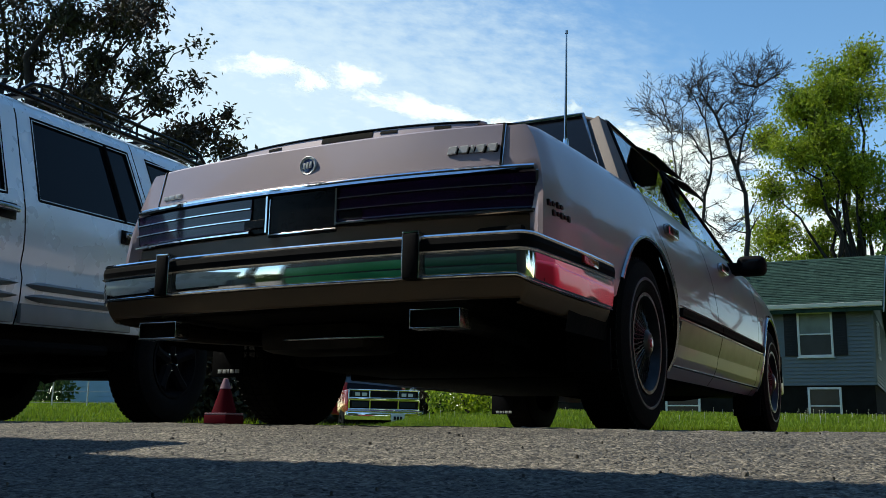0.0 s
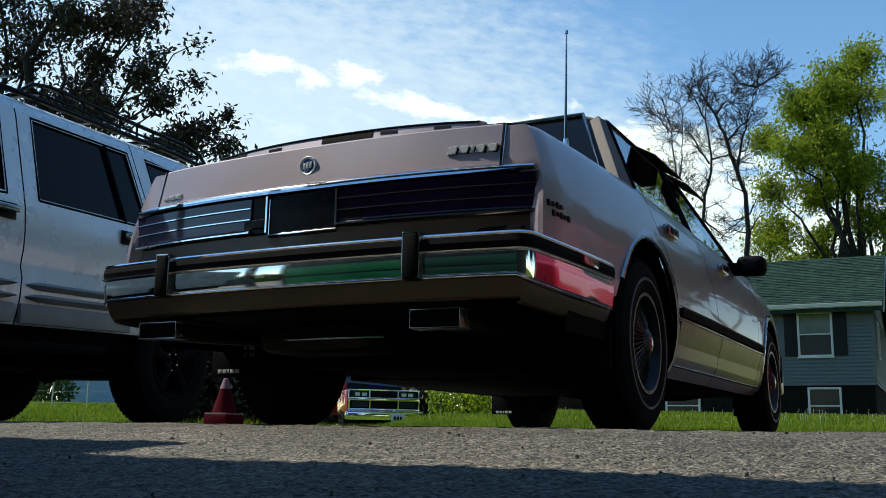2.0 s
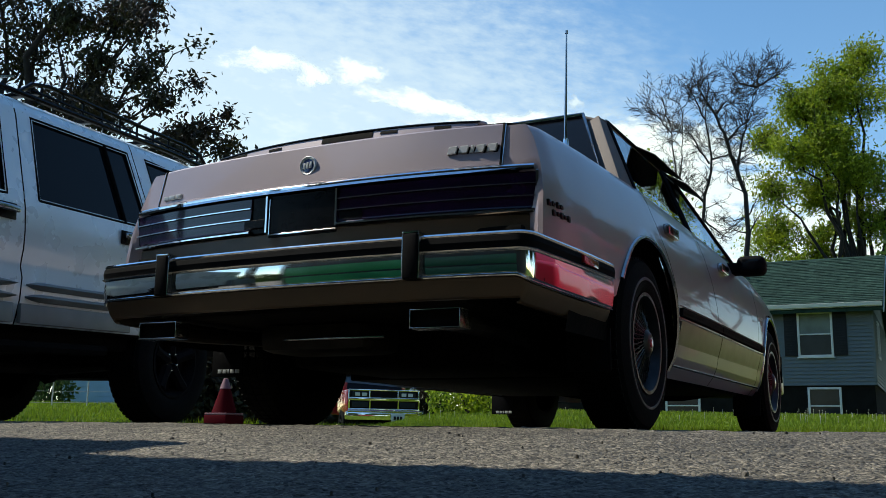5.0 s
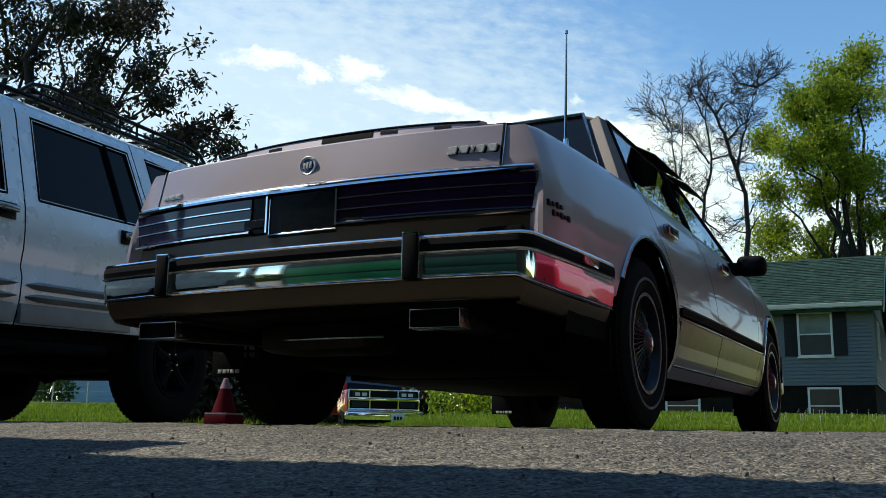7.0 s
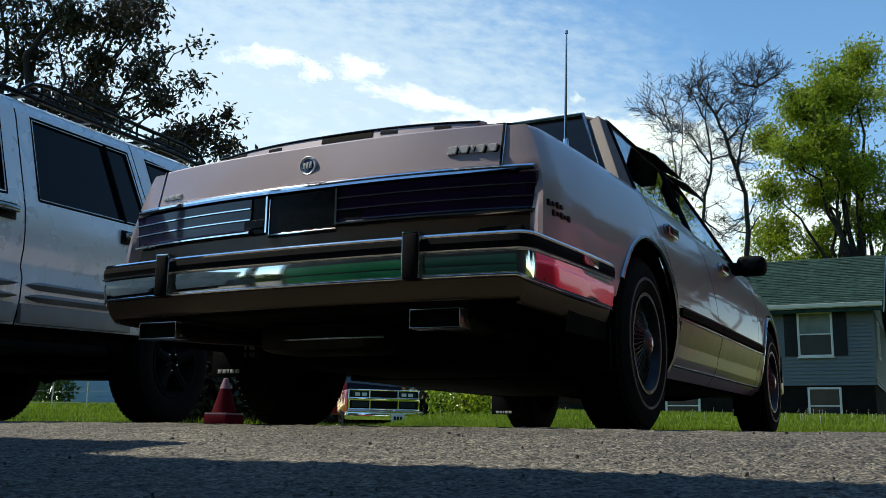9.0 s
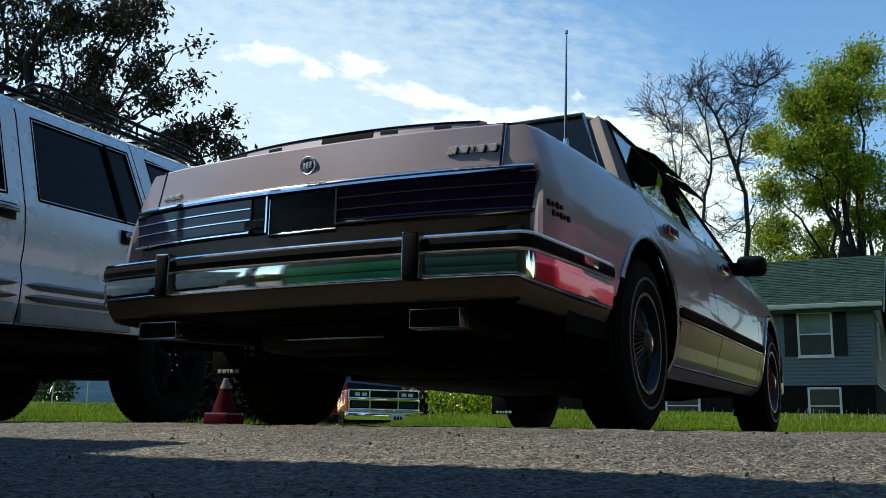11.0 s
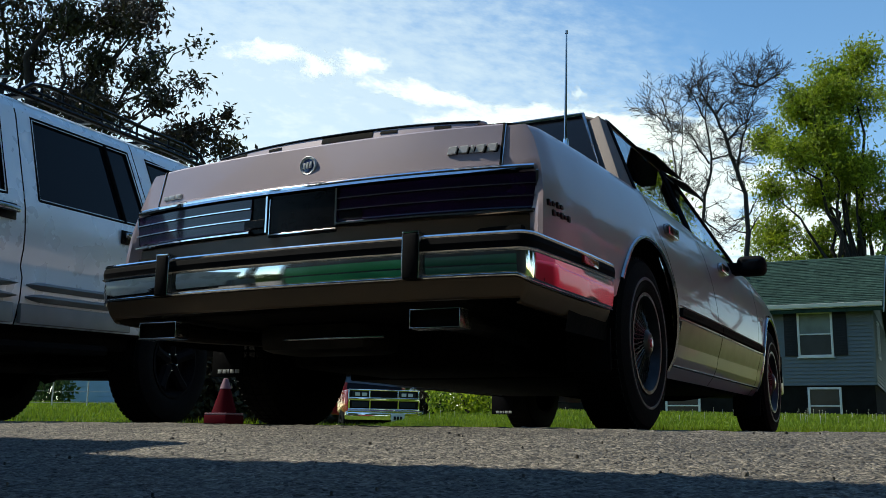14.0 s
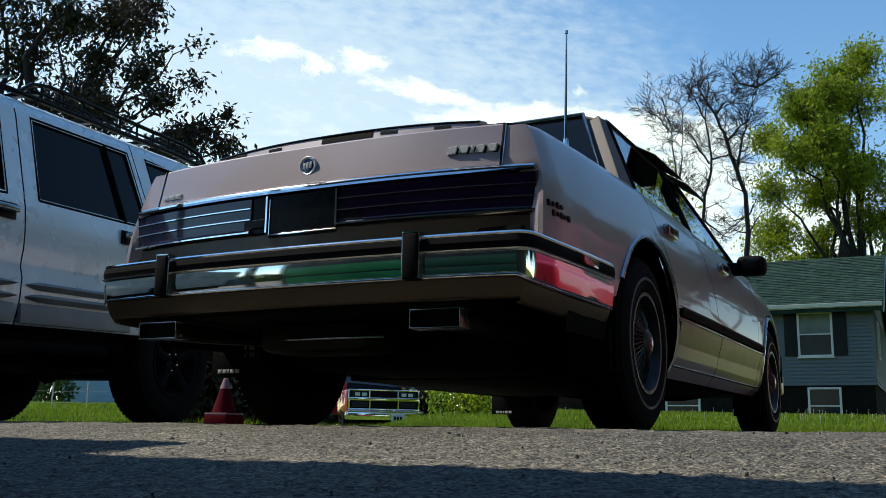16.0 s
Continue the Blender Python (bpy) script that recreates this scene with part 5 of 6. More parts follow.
def lobed_tree(name, label, at, stem, radius, seed, bark, leaf, leaf_size, leaves, cluster, deep, groups, sway, lobes):
    """A tree whose crown is made of lobes (across the view, up, radius): a limb to each, branches and twigs in it, leaves in clusters at the twigs' ends."""
    t = thing(name, label, "tree", at=(at[0], at[1], ground_z(at[0], at[1]) - 0.05))
    rnd = random.Random(seed)
    base = ground_z(at[0], at[1]) - 0.05
    top = Vector((0, 0, stem))
    out = [(curved(rnd, Vector((0, 0, 0)), top, 0, 6), [radius * (1.25 - 0.08 * k) for k in range(7)], 0)]
    thin, sets = [], [[] for _ in range(groups)]
    mean = sum(l[2] for l in lobes) / len(lobes)
    for g, (u, h, r) in enumerate(lobes):
        v = rnd.uniform(-deep, deep)
        c = Vector((math.cos(YAW) * u - math.sin(YAW) * v, math.sin(YAW) * u + math.cos(YAW) * v, h - base))
        limb = curved(rnd, top * rnd.uniform(0.75, 1.0), c, 0.12 * (c - top).length * rnd.uniform(0.3, 1), 7)
        r0 = radius * rnd.uniform(0.38, 0.55) * min(1.0, 0.25 + 0.75 * r / mean)
        out.append((limb, [max(0.006, r0 * (1 - 0.12 * k)) for k in range(8)], g))
        for k in range(13):
            d = Vector((rnd.gauss(0, 1), rnd.gauss(0, 1), rnd.gauss(0, 0.8))).normalized()
            tip = c + d * r * rnd.uniform(0.5, 1.15)
            back = limb[rnd.choice((5, 6, 6))] - c
            br = curved(rnd, c + back * min(1.0, rnd.uniform(0.2, 1.2) * r / max(0.01, back.length)), tip, 0.05 * r, 4)
            thin.append((br, [max(0.004, r0 * (0.22 - 0.04 * q)) for q in range(5)], g))
            for q in range(4):
                d2 = Vector((rnd.gauss(0, 1), rnd.gauss(0, 1), rnd.gauss(-0.15, 0.7))).normalized()
                end = br[rnd.choice((2, 3, 4))] + d2 * r * rnd.uniform(0.25, 0.5)
                tw = curved(rnd, br[rnd.choice((2, 3))], end, 0, 3)
                thin.append((tw, [max(0.003, r0 * 0.07)] * 4, g))
                n = int(leaves * min(1.15, (r / mean) ** 1.6) / 52)
                for w in range(n):
                    p = tw[rnd.choice((1, 2, 3, 3))]
                    sets[g % groups].append((p.x + rnd.gauss(0, cluster), p.y + rnd.gauss(0, cluster), p.z + rnd.gauss(-0.2 * cluster, cluster * 0.75)))
    branches_mesh("trunk", out, bark, t)
    tagged(branches_mesh("twig_mass", thin, bark, t), kind="stuff", label="fine dark twigs")
    for g, s in enumerate(sets):
        c = tagged(leaves_mesh("crown", s, leaf_size, seed + g, leaf, t, 0.7, 0.35, 0.2), kind="stuff")
        SWAY.append((c, stem, sway, seed + g))
    return t


def bare_tree(label, at, radius, seed, limbs):
    """A leafless tree; each limb is a line of (across the view, height) points, with twigs that fork along it."""
    base = ground_z(at[0], at[1]) - 0.05
    t = thing("bare_tree", label, "tree", group="bare trees", at=(at[0], at[1], base))
    rnd = random.Random(seed)
    thick, thin, tips = [], [], []
    for k, limb in enumerate(limbs):
        depth = rnd.uniform(-0.8, 0.8)
        pts = []
        for i, (u, h) in enumerate(limb):
            v = depth * i / len(limb) if k else 0
            pts.append(Vector((math.cos(YAW) * u - math.sin(YAW) * v, math.sin(YAW) * u + math.cos(YAW) * v, max(0, h - base))))
        fine = []
        for p, q in zip(pts, pts[1:]):
            fine += curved(rnd, p, q, 0, 4)[:-1]
        fine.append(pts[-1])
        n = len(fine)
        r0 = radius if k == 0 else radius * 0.42
        rad = [max(0.022, r0 * (1 - 0.93 * (i / (n - 1)) ** 0.8)) for i in range(n)]
        thick.append((fine, rad, k))
        for i in range(1, n):
            if fine[i].z < 7.5:
                continue
            for c in range(3 if k else 2 + (i > n * 0.6)):
                d = (fine[i] - fine[i - 1]).normalized()
                side = Vector((rnd.gauss(0, 1), rnd.gauss(0, 1), rnd.gauss(0.25, 0.5))).normalized()
                grow(rnd, fine[i], d * 0.55 + side, rnd.uniform(0.4, 0.8), max(0.012, rad[i] * 0.35), 1, 3, thin, tips, 0.22, (2, 3), 0.8, 0.06, 0.6, 0.008)
    branches_mesh("trunk", thick, BARK_DARK, t)
    tagged(branches_mesh("twig_mass", thin, BARK_DARK, t), kind="stuff", label="fine bare twigs")
    return t


def build_trees():
    lobed_tree("dark_leaved_tree", "dark-leaved ornamental tree with long arching limbs", afield(11.5, -0.452), 2.2, 0.13, 11, BARK_DARK, LEAF_DARK, 0.086, 720, 0.10, 0.6, 6, 0.35, [
        (-0.22, 4.63, 0.5), (0.37, 4.45, 0.43), (-0.12, 5.12, 0.43), (0.61, 4.91, 0.34), (1.07, 5.01, 0.3), (1.46, 4.92, 0.2), (1.9, 4.99, 0.07), (0.93, 4.49, 0.23), (1.33, 4.39, 0.23), (1.66, 4.49, 0.12), (0.68, 4.05, 0.3),
        (1.75, 3.95, 0.22), (2.09, 3.73, 0.23), (2.45, 3.57, 0.19), (2.53, 3.79, 0.1), (2.0, 3.42, 0.25), (1.6, 3.62, 0.3), (2.2, 4.09, 0.09), (0.05, 4.0, 0.5), (1.13, 3.75, 0.3), (-0.88, 4.84, 0.5), (-0.8, 4.05, 0.5)]
        + [(1.46, 5.34, 0.14), (0.26, 5.63, 0.44), (-0.54, 5.7, 0.54), (0.92, 5.53, 0.24)])
    lobed_tree("spring_tree", "tall tree in bright yellow-green spring leaf", afield(44, 0.443), 4.5, 0.32, 23, BARK_DARK, LEAF_GREEN, 0.19, 3600, 0.28, 2.2, 6, 0.25, [
        (0.9, 18.6, 1.0), (-0.3, 17.8, 0.8), (-1.5, 16.4, 1.1), (-2.9, 15.7, 1.1), (-3.9, 14.6, 0.9), (0.4, 16.7, 1.5), (-1.4, 14.3, 1.5), (-3.5, 12.7, 1.2), (-4.4, 11.3, 0.8), (-2.1, 11.6, 1.3), (0.2, 13.6, 1.5), (2.2, 15.3, 1.8),
        (-3.6, 9.7, 1.3), (-1.6, 9.2, 1.3), (0.5, 10.3, 1.5), (2.3, 11.7, 1.8), (2.9, 17.4, 1.5), (-2.8, 7.6, 1.2), (-0.8, 7.4, 1.2), (3.3, 8.8, 1.9), (4.1, 14.0, 1.9), (-0.9, 16.6, 1.1), (-2.4, 13.9, 1.1), (-0.6, 12.3, 1.2)])
    bare_tree("tall bare tree with a forked trunk and fine twigs", afield(40, 0.32), 0.15, 31, [
        ((0.0, 0), (0.05, 6.8), (0.1, 10.2), (-0.6, 12.5), (-1.1, 13.8), (-1.6, 14.6), (-1.8, 15.2)), ((-0.2, 11.3), (0.1, 12.8), (0.5, 14.1), (0.8, 15.0)), ((0.8, 15.0), (0.1, 15.2), (-0.2, 15.7)),
        ((0.8, 15.0), (1.5, 15.5), (2.0, 15.8)), ((0.8, 15.0), (0.9, 15.5), (1.0, 15.9)), ((-1.1, 13.7), (-0.6, 14.3), (0.0, 14.2)), ((-0.6, 12.5), (0.0, 13.2), (0.3, 13.4))])
    bare_tree("tall bare tree with upright limbs and fine twigs", afield(40, 0.275), 0.12, 37, [
        ((0.0, 0), (0.0, 6.8), (0.1, 9.5), (0.5, 11.8), (0.3, 13.7), (0.5, 15.2)), ((0.1, 9.8), (-0.6, 10.4), (-1.3, 10.8)), ((0.5, 11.7), (1.2, 11.9), (1.7, 11.5)),
        ((0.4, 11.5), (-0.4, 12.8), (-1.2, 12.9)), ((0.3, 13.5), (-0.1, 14.6), (-0.3, 15.2)), ((0.1, 9.0), (0.9, 8.4), (1.6, 9.0))])
    bare_tree("slim bare tree with fine twigs beside its taller neighbours", afield(40.5, 0.248), 0.085, 41, [
        ((0.0, 0), (0.0, 6.8), (0.1, 10.5), (-0.1, 13.1), (-0.5, 14.6)), ((0.2, 11.0), (0.4, 12.8), (0.4, 14.2)), ((-0.1, 13.0), (-0.7, 13.8), (-1.1, 14.0))])
    leafy_tree("young_tree", "young tree with sparse green leaves beside the bare trees", afield(36, 0.214), 9.8, 0.08, 41, 3, BARK, LEAF_GREEN, 0.15, 700, 0.22, spread=0.6, rise=0.25, first=0.5)
    for k, (d, a) in enumerate(((30, 0.72), (26, 0.95), (34, 0.60), (24, 1.25))):
        leafy_tree("yard_tree", "leafy green tree beyond the yard", afield(d, a), 9.5, 0.22, 140 + k, 3, BARK, LEAF_FAR, 0.42, 5000, 0.55, spread=0.85, rise=0.12, first=0.2)


def build_hedge():
    """Dark shrubs added beyond the two cars to fill the black gaps there."""
    for k in range(4):
        x, y = afield(10.3, -0.262 + 0.05 * k) if k < 3 else afield(26, -0.008)
        b = thing("gap_filler_shrub", "dark shrub added to fill the black gap behind the cars", "shrub", group="evergreen shrubs", at=(x, y, ground_z(x, y) - 0.05))
        rnd = random.Random(70 + k)
        s = []
        for q in range(2600):
            a, r, t = rnd.uniform(0, 6.28), rnd.random() ** 0.4, rnd.random()
            s.append((0.55 * r * math.cos(a) * (1 - 0.3 * t), 0.45 * r * math.sin(a) * (1 - 0.3 * t), 0.02 + 1.0 * t))
        tagged(leaves_mesh("foliage", s, 0.10, 70 + k, LEAF_DARK, b), kind="stuff")
        out = []
        for q in range(7):
            a = q * 0.9
            out.append(([Vector((0, 0, 0)), Vector((0.2 * math.cos(a), 0.2 * math.sin(a), 0.4)), Vector((0.35 * math.cos(a), 0.3 * math.sin(a), 0.85))], [0.02, 0.012, 0.006], 0))
        branches_mesh("stems", out, BARK_DARK, b)
    # two bushes beside the shed, then an unseen row added to darken bumper reflections
    spots = [afield(29.0, -0.432), afield(28.5, -0.404)] + [(-1.8 - 1.15 * k, -9.5 - 0.35 * k) for k in range(8)]
    for k, (x, y) in enumerate(spots):
        b = thing("hedge_bush", "rounded green hedge bush by the shed and in an added unseen row at the edge of the yard", "bush", group="hedge bushes", at=(x, y, ground_z(x, y) - 0.05))
        rnd = random.Random(170 + k)
        s, out = [], []
        for q in range(1700):
            a, r, t = rnd.uniform(0, 6.28), rnd.random() ** 0.4, rnd.random()
            w = math.sqrt(max(0.05, 1 - (1.6 * t - 0.7) ** 2))
            s.append((0.85 * r * w * math.cos(a), 0.75 * r * w * math.sin(a), 0.03 + (1.3 + 0.2 * math.sin(a * 3 + k)) * t))
        tagged(leaves_mesh("foliage", s, 0.13, 170 + k, LEAF_FAR, b), kind="stuff")
        for q in range(6):
            a = q * 1.05 + k
            out.append(([Vector((0, 0, 0)), Vector((0.25 * math.cos(a), 0.22 * math.sin(a), 0.5)), Vector((0.5 * math.cos(a), 0.42 * math.sin(a), 1.05))], [0.03, 0.018, 0.008], 0))
        branches_mesh("stems", out, BARK, b)


def build_bush():
    x, y = afield(22, 0.028)
    b = thing("bush", "light green leafy bush at the edge of the lawn", "bush", at=(x, y, ground_z(x, y)))
    rnd = random.Random(8)
    s = []
    for k in range(1800):
        a, r = rnd.uniform(0, 6.28), rnd.random() ** 0.5
        s.append((1.0 * r * math.cos(a), 0.6 * r * math.sin(a), 0.05 + 0.75 * rnd.random() * (1.1 - 0.5 * r)))
    leaves_mesh("foliage", s, 0.10, 3, LEAF_GREEN, b)
    out = []
    for k in range(9):
        a = rnd.uniform(0, 6.28)
        out.append(([Vector((0, 0, 0)), Vector((0.3 * math.cos(a), 0.2 * math.sin(a), 0.35)), Vector((0.6 * math.cos(a), 0.4 * math.sin(a), 0.6))], [0.02, 0.012, 0.006], 0))
    branches_mesh("stems", out, BARK, b)


def build_grass():
    rnd = np.random.RandomState(17)
    n = 110000
    d = 6.5 + 24 * rnd.rand(n) ** 1.9
    a = rnd.uniform(-0.5, 0.5, n)
    x = EYE.x - math.sin(YAW) * d + math.cos(YAW) * a * d
    y = EYE.y + math.cos(YAW) * d + math.sin(YAW) * a * d
    off = ~((x > DRIVE[0]) & (x < DRIVE[1] + 0.02) & (y < DRIVE[3] + 0.02))
    x, y, d = x[off], y[off], d[off]
    n = len(x)
    z = np.array([ground_z(p, q) for p, q in zip(x, y)]) - 0.035
    h = (0.05 + 0.06 * rnd.rand(n)) * (1 + 0.25 * np.sin(x * 1.7) * np.sin(y * 1.3))
    w = 0.004 + 0.0006 * d
    t = rnd.uniform(0, 6.28, n)
    cx, cy = np.cos(t) * w, np.sin(t) * w
    lx, ly = rnd.normal(0, 0.03, n), rnd.normal(0, 0.03, n)
    v = np.stack([np.stack([x - cx, y - cy, z], 1), np.stack([x + cx, y + cy, z], 1), np.stack([x + lx, y + ly, z + h], 1)], 1).reshape(-1, 3)
    idx = np.arange(n)[:, None] * 3
    tagged(raw("grass", v.tolist(), (idx + [0, 1, 2]).tolist(), BLADE), "mown lawn grass blades in sunlight", "grass", kind="stuff")
    # seed heads
    verts, faces = [], []
    for k in range(90):
        dd, aa = rnd.uniform(16, 27), rnd.uniform(0.33, 0.5) if k % 3 else rnd.uniform(-0.05, 0.33)
        px, py = afield(dd, aa)
        pz = ground_z(px, py) + rnd.uniform(0.08, 0.20)
        b = len(verts)
        r = 0.010
        verts += [(px - r, py, pz), (px, py - r, pz), (px + r, py, pz), (px, py + r, pz), (px, py, pz + r), (px, py, pz - r), (px - 0.003, py, pz), (px + 0.003, py, pz), (px, py, pz - 0.25)]
        for i in range(4):
            faces += [(b + i, b + (i + 1) % 4, b + 4), (b + (i + 1) % 4, b + i, b + 5)]
        faces.append((b + 6, b + 7, b + 8))
    tagged(raw("dandelion_clocks", verts, faces, PUFF), "pale dandelion seed heads in the lawn", "flowers", kind="stuff")


build_truck()
build_cone()
build_shed()
build_fence()
build_trees()
build_bush()
build_hedge()
build_grass()


# ---- what closes the place behind the camera ----
def build_surroundings():
    # unseen low house added behind; its deep stepped roof shades asphalt and blocks sky
    hs = thing("unseen_dark_house", "unseen dark-sided single-storey house, its deep canopy and garage door added for shade and reflections", "house", at=(0, 0, 0))
    x0, x1 = -1.31, 7.5
    part("wall", box(x0, x1, -12.0, -4.0, -0.3, 2.36, 0), GREEN_WALL, hs, smooth=False)
    part("wall", box(-2.15, x0 - 0.004, -12.0, -4.0, -0.3, 2.296, 0), GREEN_WALL, hs, smooth=False)
    part("soffit", box(x0, x1, -4.0, -2.75, 2.30, 2.36, 0), GREEN_WALL, hs, smooth=False)
    part("fascia", box(x0, x1, -2.75, -2.73, 2.24, 2.42, 0.004), TRIM, hs, "pale painted fascia board")
    part("roof", prism([(x0, -2.76, 2.42), (x0, -8.0, 3.3), (x0, -12.4, 2.42), (x0, -12.4, 2.362), (x0, -2.76, 2.362)], (x1 - x0, 0, 0)), BROWN_ROOF, hs, smooth=False)
    # open canopy beside it, added to carry the step in the shadow
    part("shade_canopy_roof", box(-3.2, x0 - 0.004, -4.8, -2.42, 2.30, 2.40, 0.004), GREEN_WALL, hs)
    part("fascia", box(-3.2, x0 - 0.004, -2.42, -2.40, 2.24, 2.42, 0.004), TRIM, hs)
    for x, y in ((-3.1, -2.55), (-3.1, -4.7), (3.2, -2.87), (7.3, -2.87)):
        part("shade_canopy_post", box(x - 0.05, x + 0.05, y - 0.05, y + 0.05, -0.15, 2.30, 0.006), GREEN_WALL, hs)
    # unseen door added so the bumper mirrors green, brighter left and deeper right
    door = part("garage_door", box(-2.12, 1.05, -4.02, -3.95, -0.12, 2.1, 0.01), GREEN_WALL, hs, "unseen garage door with green lower panels, added for the bumper reflection")
    for k in range(2):
        part("door_panel", box(-2.05, -0.62, -3.955, -3.935, -0.05 + k * 0.53, 0.40 + k * 0.53, 0.02), GREEN_DOOR, door)
        part("door_panel", box(-0.50, 0.95, -3.955, -3.935, -0.05 + k * 0.53, 0.40 + k * 0.53, 0.02), GREEN_DEEP, door)
    # low red car beside the sedan
    van = thing("red_car", "red estate car parked beside the tan sedan", "car", at=(3.05, 3.5, 0), turn=0)
    part("body", box(-0.88, 0.88, -2.3, 2.4, 0.22, 0.92, 0.10, seg=4), REDPAINT, van)
    part("cabin", prism([(-0.76, -2.1, 0.88), (-0.76, 1.4, 0.88), (-0.68, 0.6, 1.55), (-0.68, -1.9, 1.55)], (1.46, 0, 0), 0.06), REDPAINT, van)
    for s in (1, -1):
        for y0, y1, t in ((-1.25, -0.5, 0.0), (-0.42, 0.55, 0.25)):
            part("side_window", prism([(s * 0.755, y0, 1.0), (s * 0.755, y1, 1.0), (s * 0.70, y1 - t, 1.42), (s * 0.70, y0 + 0.1, 1.42)], (s * 0.006, 0, 0)), GLASS_DARK, van)
        for y in (-1.4, 1.5):
            wheel(van, s * 0.80, y, 0.31, 0.20, s, wire=False)
    part("front_bumper", box(-0.86, 0.86, 2.35, 2.48, 0.3, 0.52, 0.04), RUBBER, van)
    part("rear_bumper", box(-0.86, 0.86, -2.4, -2.25, 0.3, 0.52, 0.04), RUBBER, van)
    rnd = random.Random(2)
    # unseen trees added to keep the low sky out of the side reflections
    for k in range(9):
        x, y = 11.5 + rnd.uniform(-1, 2), -14 + k * 4.6
        leafy_tree("hedge_tree", "unseen leafy green tree added along the side of the yard to block low sky", (x, y), 8.0 + rnd.uniform(-1, 1.5), 0.14, 60 + k, 3, BARK, LEAF_FAR, 0.6, 4500, 0.6, spread=0.9, first=0.2)
    for k in range(14):
        d, a = 75 + rnd.uniform(-6, 10), -0.75 + k * 0.1
        x, y = afield(d, a)
        leafy_tree("far_tree", "distant green tree on the horizon", (x, y), rnd.uniform(4.5, 6.5), 0.2, 90 + k, 3, BARK, LEAF_FAR, 0.8, 1500, 0.7, spread=0.9, first=0.15)


build_surroundings()


# ---- clouds ----
def cloud_mat(name, seed, gain, cut, veil=1.0, soft_edge=0.24):
    m = bpy.data.materials.new(name)
    m.use_nodes = True
    n, l = m.node_tree.nodes, m.node_tree.links
    n.remove(n["Principled BSDF"])
    tc = n.new("ShaderNodeTexCoord")
    nz = n.new("ShaderNodeTexNoise")
    nz.noise_dimensions = "4D"
    nz.inputs["W"].default_value = seed
    nz.inputs["Scale"].default_value = 0.06
    nz.inputs["Detail"].default_value = 9
    nz.inputs["Roughness"].default_value = 0.64
    st = n.new("ShaderNodeMapping")
    st.inputs["Scale"].default_value = (0.6, 1.5, 1)
    l.new(tc.outputs["Object"], st.inputs["Vector"])
    l.new(st.outputs["Vector"], nz.inputs["Vector"])
    gr = n.new("ShaderNodeTexGradient")
    gr.gradient_type = "SPHERICAL"
    mp = n.new("ShaderNodeMapping")
    mp.inputs["Location"].default_value = (-1, -1, 0)
    mp.inputs["Scale"].default_value = (2, 2, 0)
    l.new(tc.outputs["Generated"], mp.inputs["Vector"])
    l.new(mp.outputs["Vector"], gr.inputs["Vector"])
    add = n.new("ShaderNodeMath")
    add.operation = "MULTIPLY_ADD"
    l.new(gr.outputs["Fac"], add.inputs[0])
    add.inputs[1].default_value = gain
    l.new(nz.outputs["Fac"], add.inputs[2])
    mr = n.new("ShaderNodeMapRange")
    mr.inputs["From Min"].default_value, mr.inputs["From Max"].default_value = cut, cut + soft_edge
    mr.interpolation_type = "SMOOTHSTEP"
    l.new(add.outputs[0], mr.inputs["Value"])
    edge = n.new("ShaderNodeMapRange")
    edge.inputs["From Max"].default_value = 0.25
    l.new(gr.outputs["Fac"], edge.inputs["Value"])
    mul = n.new("ShaderNodeMath")
    mul.operation = "MULTIPLY"
    l.new(mr.outputs["Result"], mul.inputs[0])
    l.new(edge.outputs["Result"], mul.inputs[1])
    thin = n.new("ShaderNodeMath")
    thin.operation = "MULTIPLY"
    thin.inputs[1].default_value = veil
    l.new(mul.outputs[0], thin.inputs[0])
    em = n.new("ShaderNodeEmission")
    em.inputs["Color"].default_value = (0.88, 0.98, 1.0, 1)
    em.inputs["Strength"].default_value = 0.88
    tr = n.new("ShaderNodeBsdfTransparent")
    mix = n.new("ShaderNodeMixShader")
    l.new(thin.outputs[0], mix.inputs[0])
    l.new(tr.outputs[0], mix.inputs[1])
    l.new(em.outputs[0], mix.inputs[2])
    l.new(mix.outputs[0], n["Material Output"].inputs["Surface"])
    return m


CLOUD_D = 900.0
CLOUDS = []


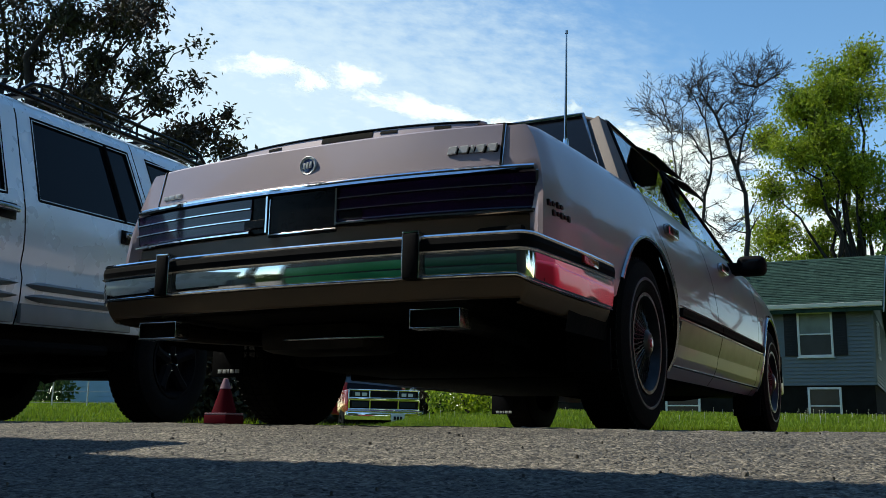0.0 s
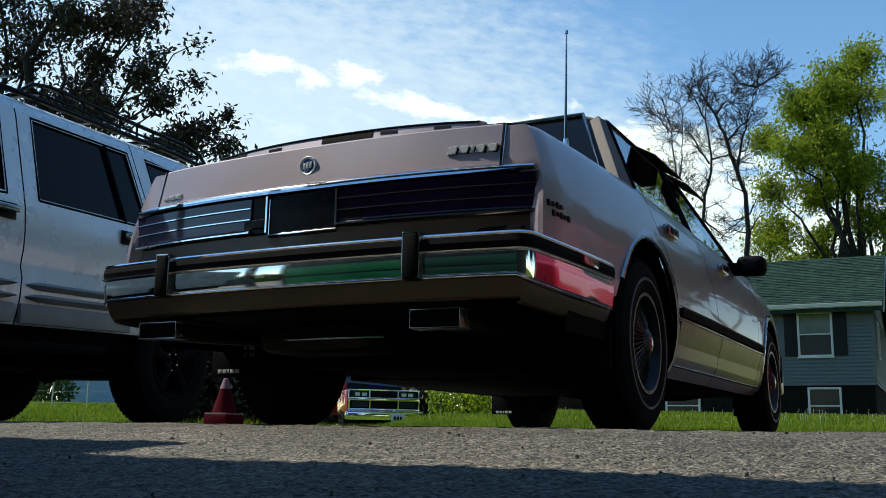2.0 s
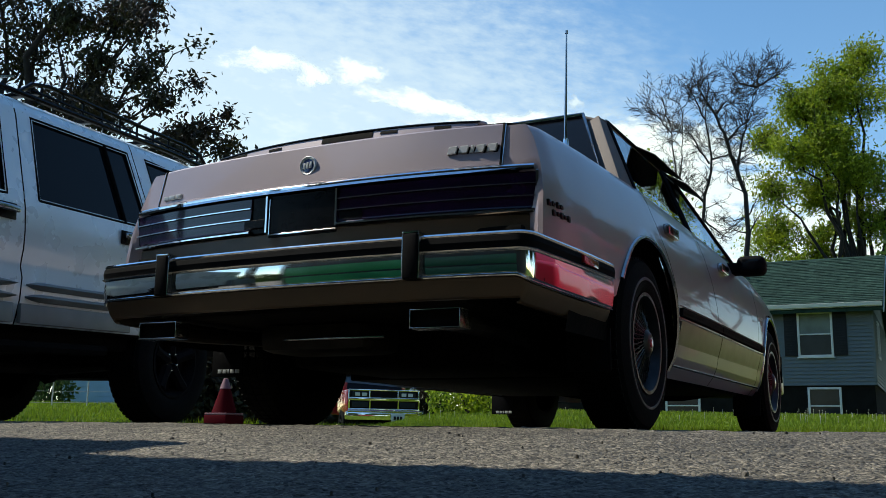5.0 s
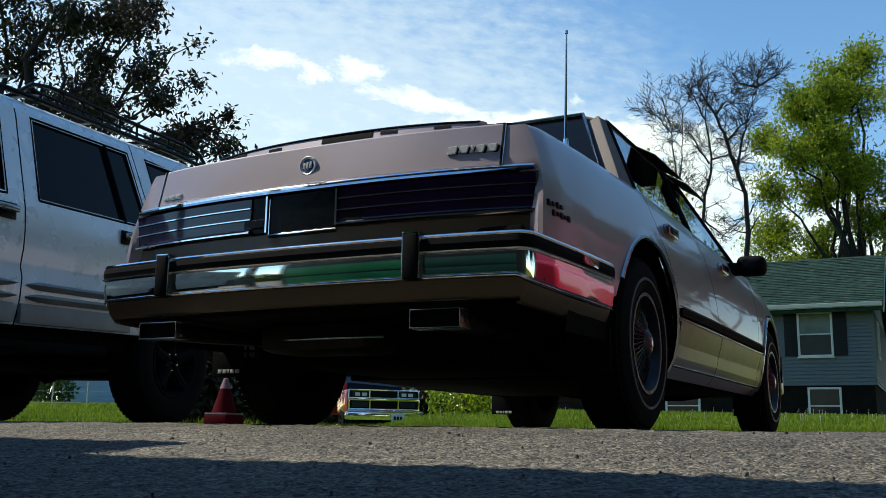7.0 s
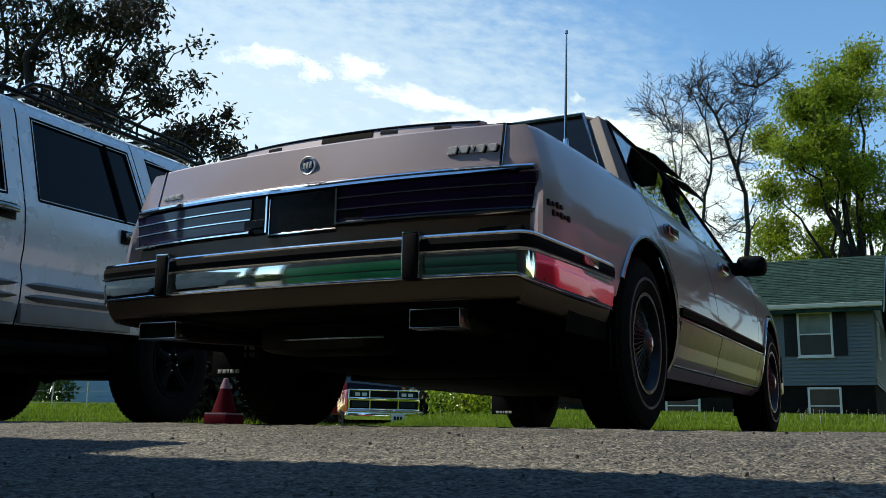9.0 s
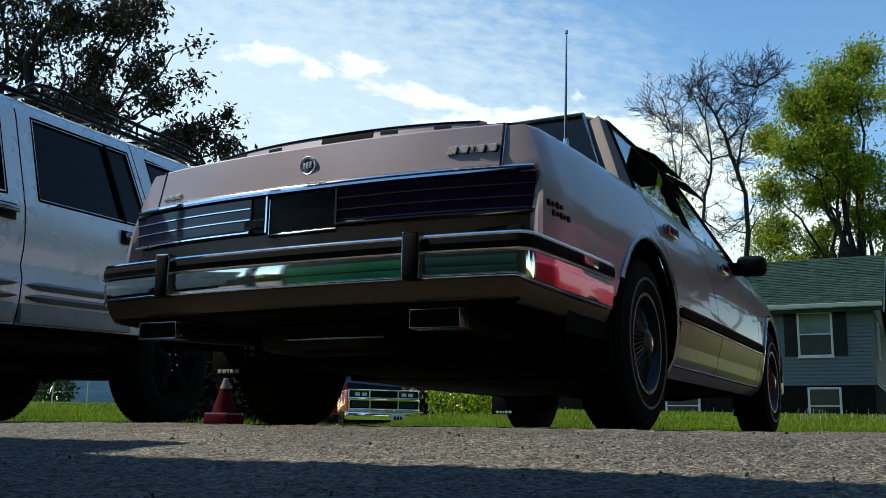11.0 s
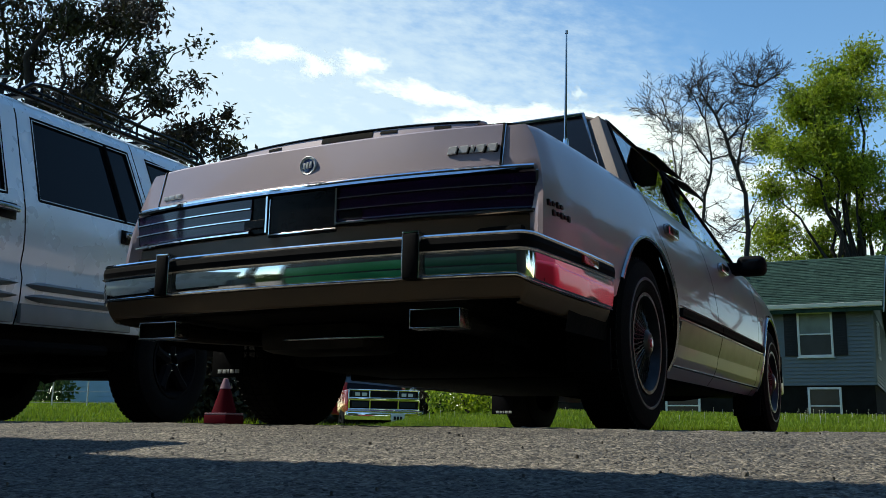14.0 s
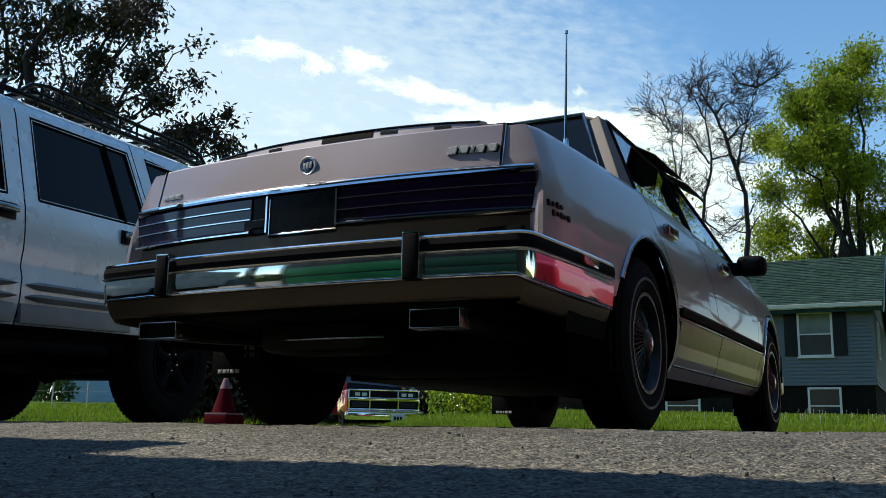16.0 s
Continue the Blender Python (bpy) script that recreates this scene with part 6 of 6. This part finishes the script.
def cloud(u, v, w, h, tilt, seed, gain=0.55, cut=0.62, veil=1.0, soft_edge=0.24):
    """A drifting bank of cloud far off; u, v: slopes from the line of sight."""
    m = cloud_mat("cloud", seed, gain, cut, veil, soft_edge)
    nx, ny = 12, 6
    verts = [(w * CLOUD_D * (i / nx - 0.5), h * CLOUD_D * (j / ny - 0.5), 6 * math.sin(i * 1.7 + j)) for j in range(ny + 1) for i in range(nx + 1)]
    faces = [(j * (nx + 1) + i, j * (nx + 1) + i + 1, (j + 1) * (nx + 1) + i + 1, (j + 1) * (nx + 1) + i) for j in range(ny) for i in range(nx)]
    ob = tagged(raw("cloud", verts, faces, m), "white fair-weather cloud drifting slowly", "cloud", group="clouds", kind="structure")
    base = STILL @ Matrix.Translation((u * CLOUD_D, v * CLOUD_D, -CLOUD_D - 4 * len(CLOUDS))) @ pose(0, 0, 0, 0, 0, tilt)
    ob.matrix_world = base
    CLOUDS.append((ob, base))


cloud(-0.186, 0.190, 0.125, 0.036, -4, 1.3, 0.45, 0.60)
cloud(-0.140, 0.176, 0.060, 0.036, -20, 3.3, 0.45, 0.60)
cloud(-0.095, 0.180, 0.105, 0.044, -6, 4.1, 0.45, 0.60)
cloud(-0.024, 0.148, 0.235, 0.034, -13, 7.7, 0.48, 0.60)
cloud(0.138, 0.150, 0.036, 0.020, -4, 8.6, 0.42, 0.62, 0.6)
cloud(0.125, 0.112, 0.42, 0.066, -3, 2.2, 0.6, 0.58)
cloud(0.25, 0.055, 0.36, 0.22, 0, 5.9, 0.42, 0.58, 0.9)
cloud(0.40, 0.0, 0.36, 0.20, 0, 9.4, 0.45, 0.58, 0.9)
# two broad glowing veils that paint pale haze over the left sky
cloud(-0.16, 0.11, 0.70, 0.26, -10, 12.0, 0.30, 0.68, 0.35)
cloud(-0.20, 0.10, 1.25, 0.66, -10, 15.0, 1.1, 0.44, 0.55, 0.9)


def motions():
    """Clouds drift up and a little aside; crowns sway in the breeze."""
    for k, (ob, base) in enumerate(CLOUDS):
        rows = []
        for t in (0.0, 4.0, 8.0, 12.0, 16.0):
            s = t / 16.0
            rows.append((t, Matrix.Translation(STILL.to_3x3() @ Vector((0.006 * s * CLOUD_D, 0.0165 * s * CLOUD_D, 0))) @ base))
        walk(ob, rows)
    for ob, pivot, size, seed in SWAY:
        rnd = random.Random(seed)
        f1, f2, p1, p2 = rnd.uniform(0.9, 1.5), rnd.uniform(1.8, 2.8), rnd.uniform(0, 6), rnd.uniform(0, 6)
        rows = []
        for k in range(41):
            t = 0.4 * k
            a = size * (0.7 * math.sin(f1 * t + p1) + 0.35 * math.sin(f2 * t + p2))
            b = size * (0.6 * math.sin(f1 * 1.2 * t + p2) + 0.3 * math.sin(f2 * t + p1))
            c = Matrix.Translation((0, 0, pivot))
            rows.append((t, c @ pose(0, 0, 0, a, b, 0.4 * a) @ c.inverted()))
        walk(ob, rows)


motions()
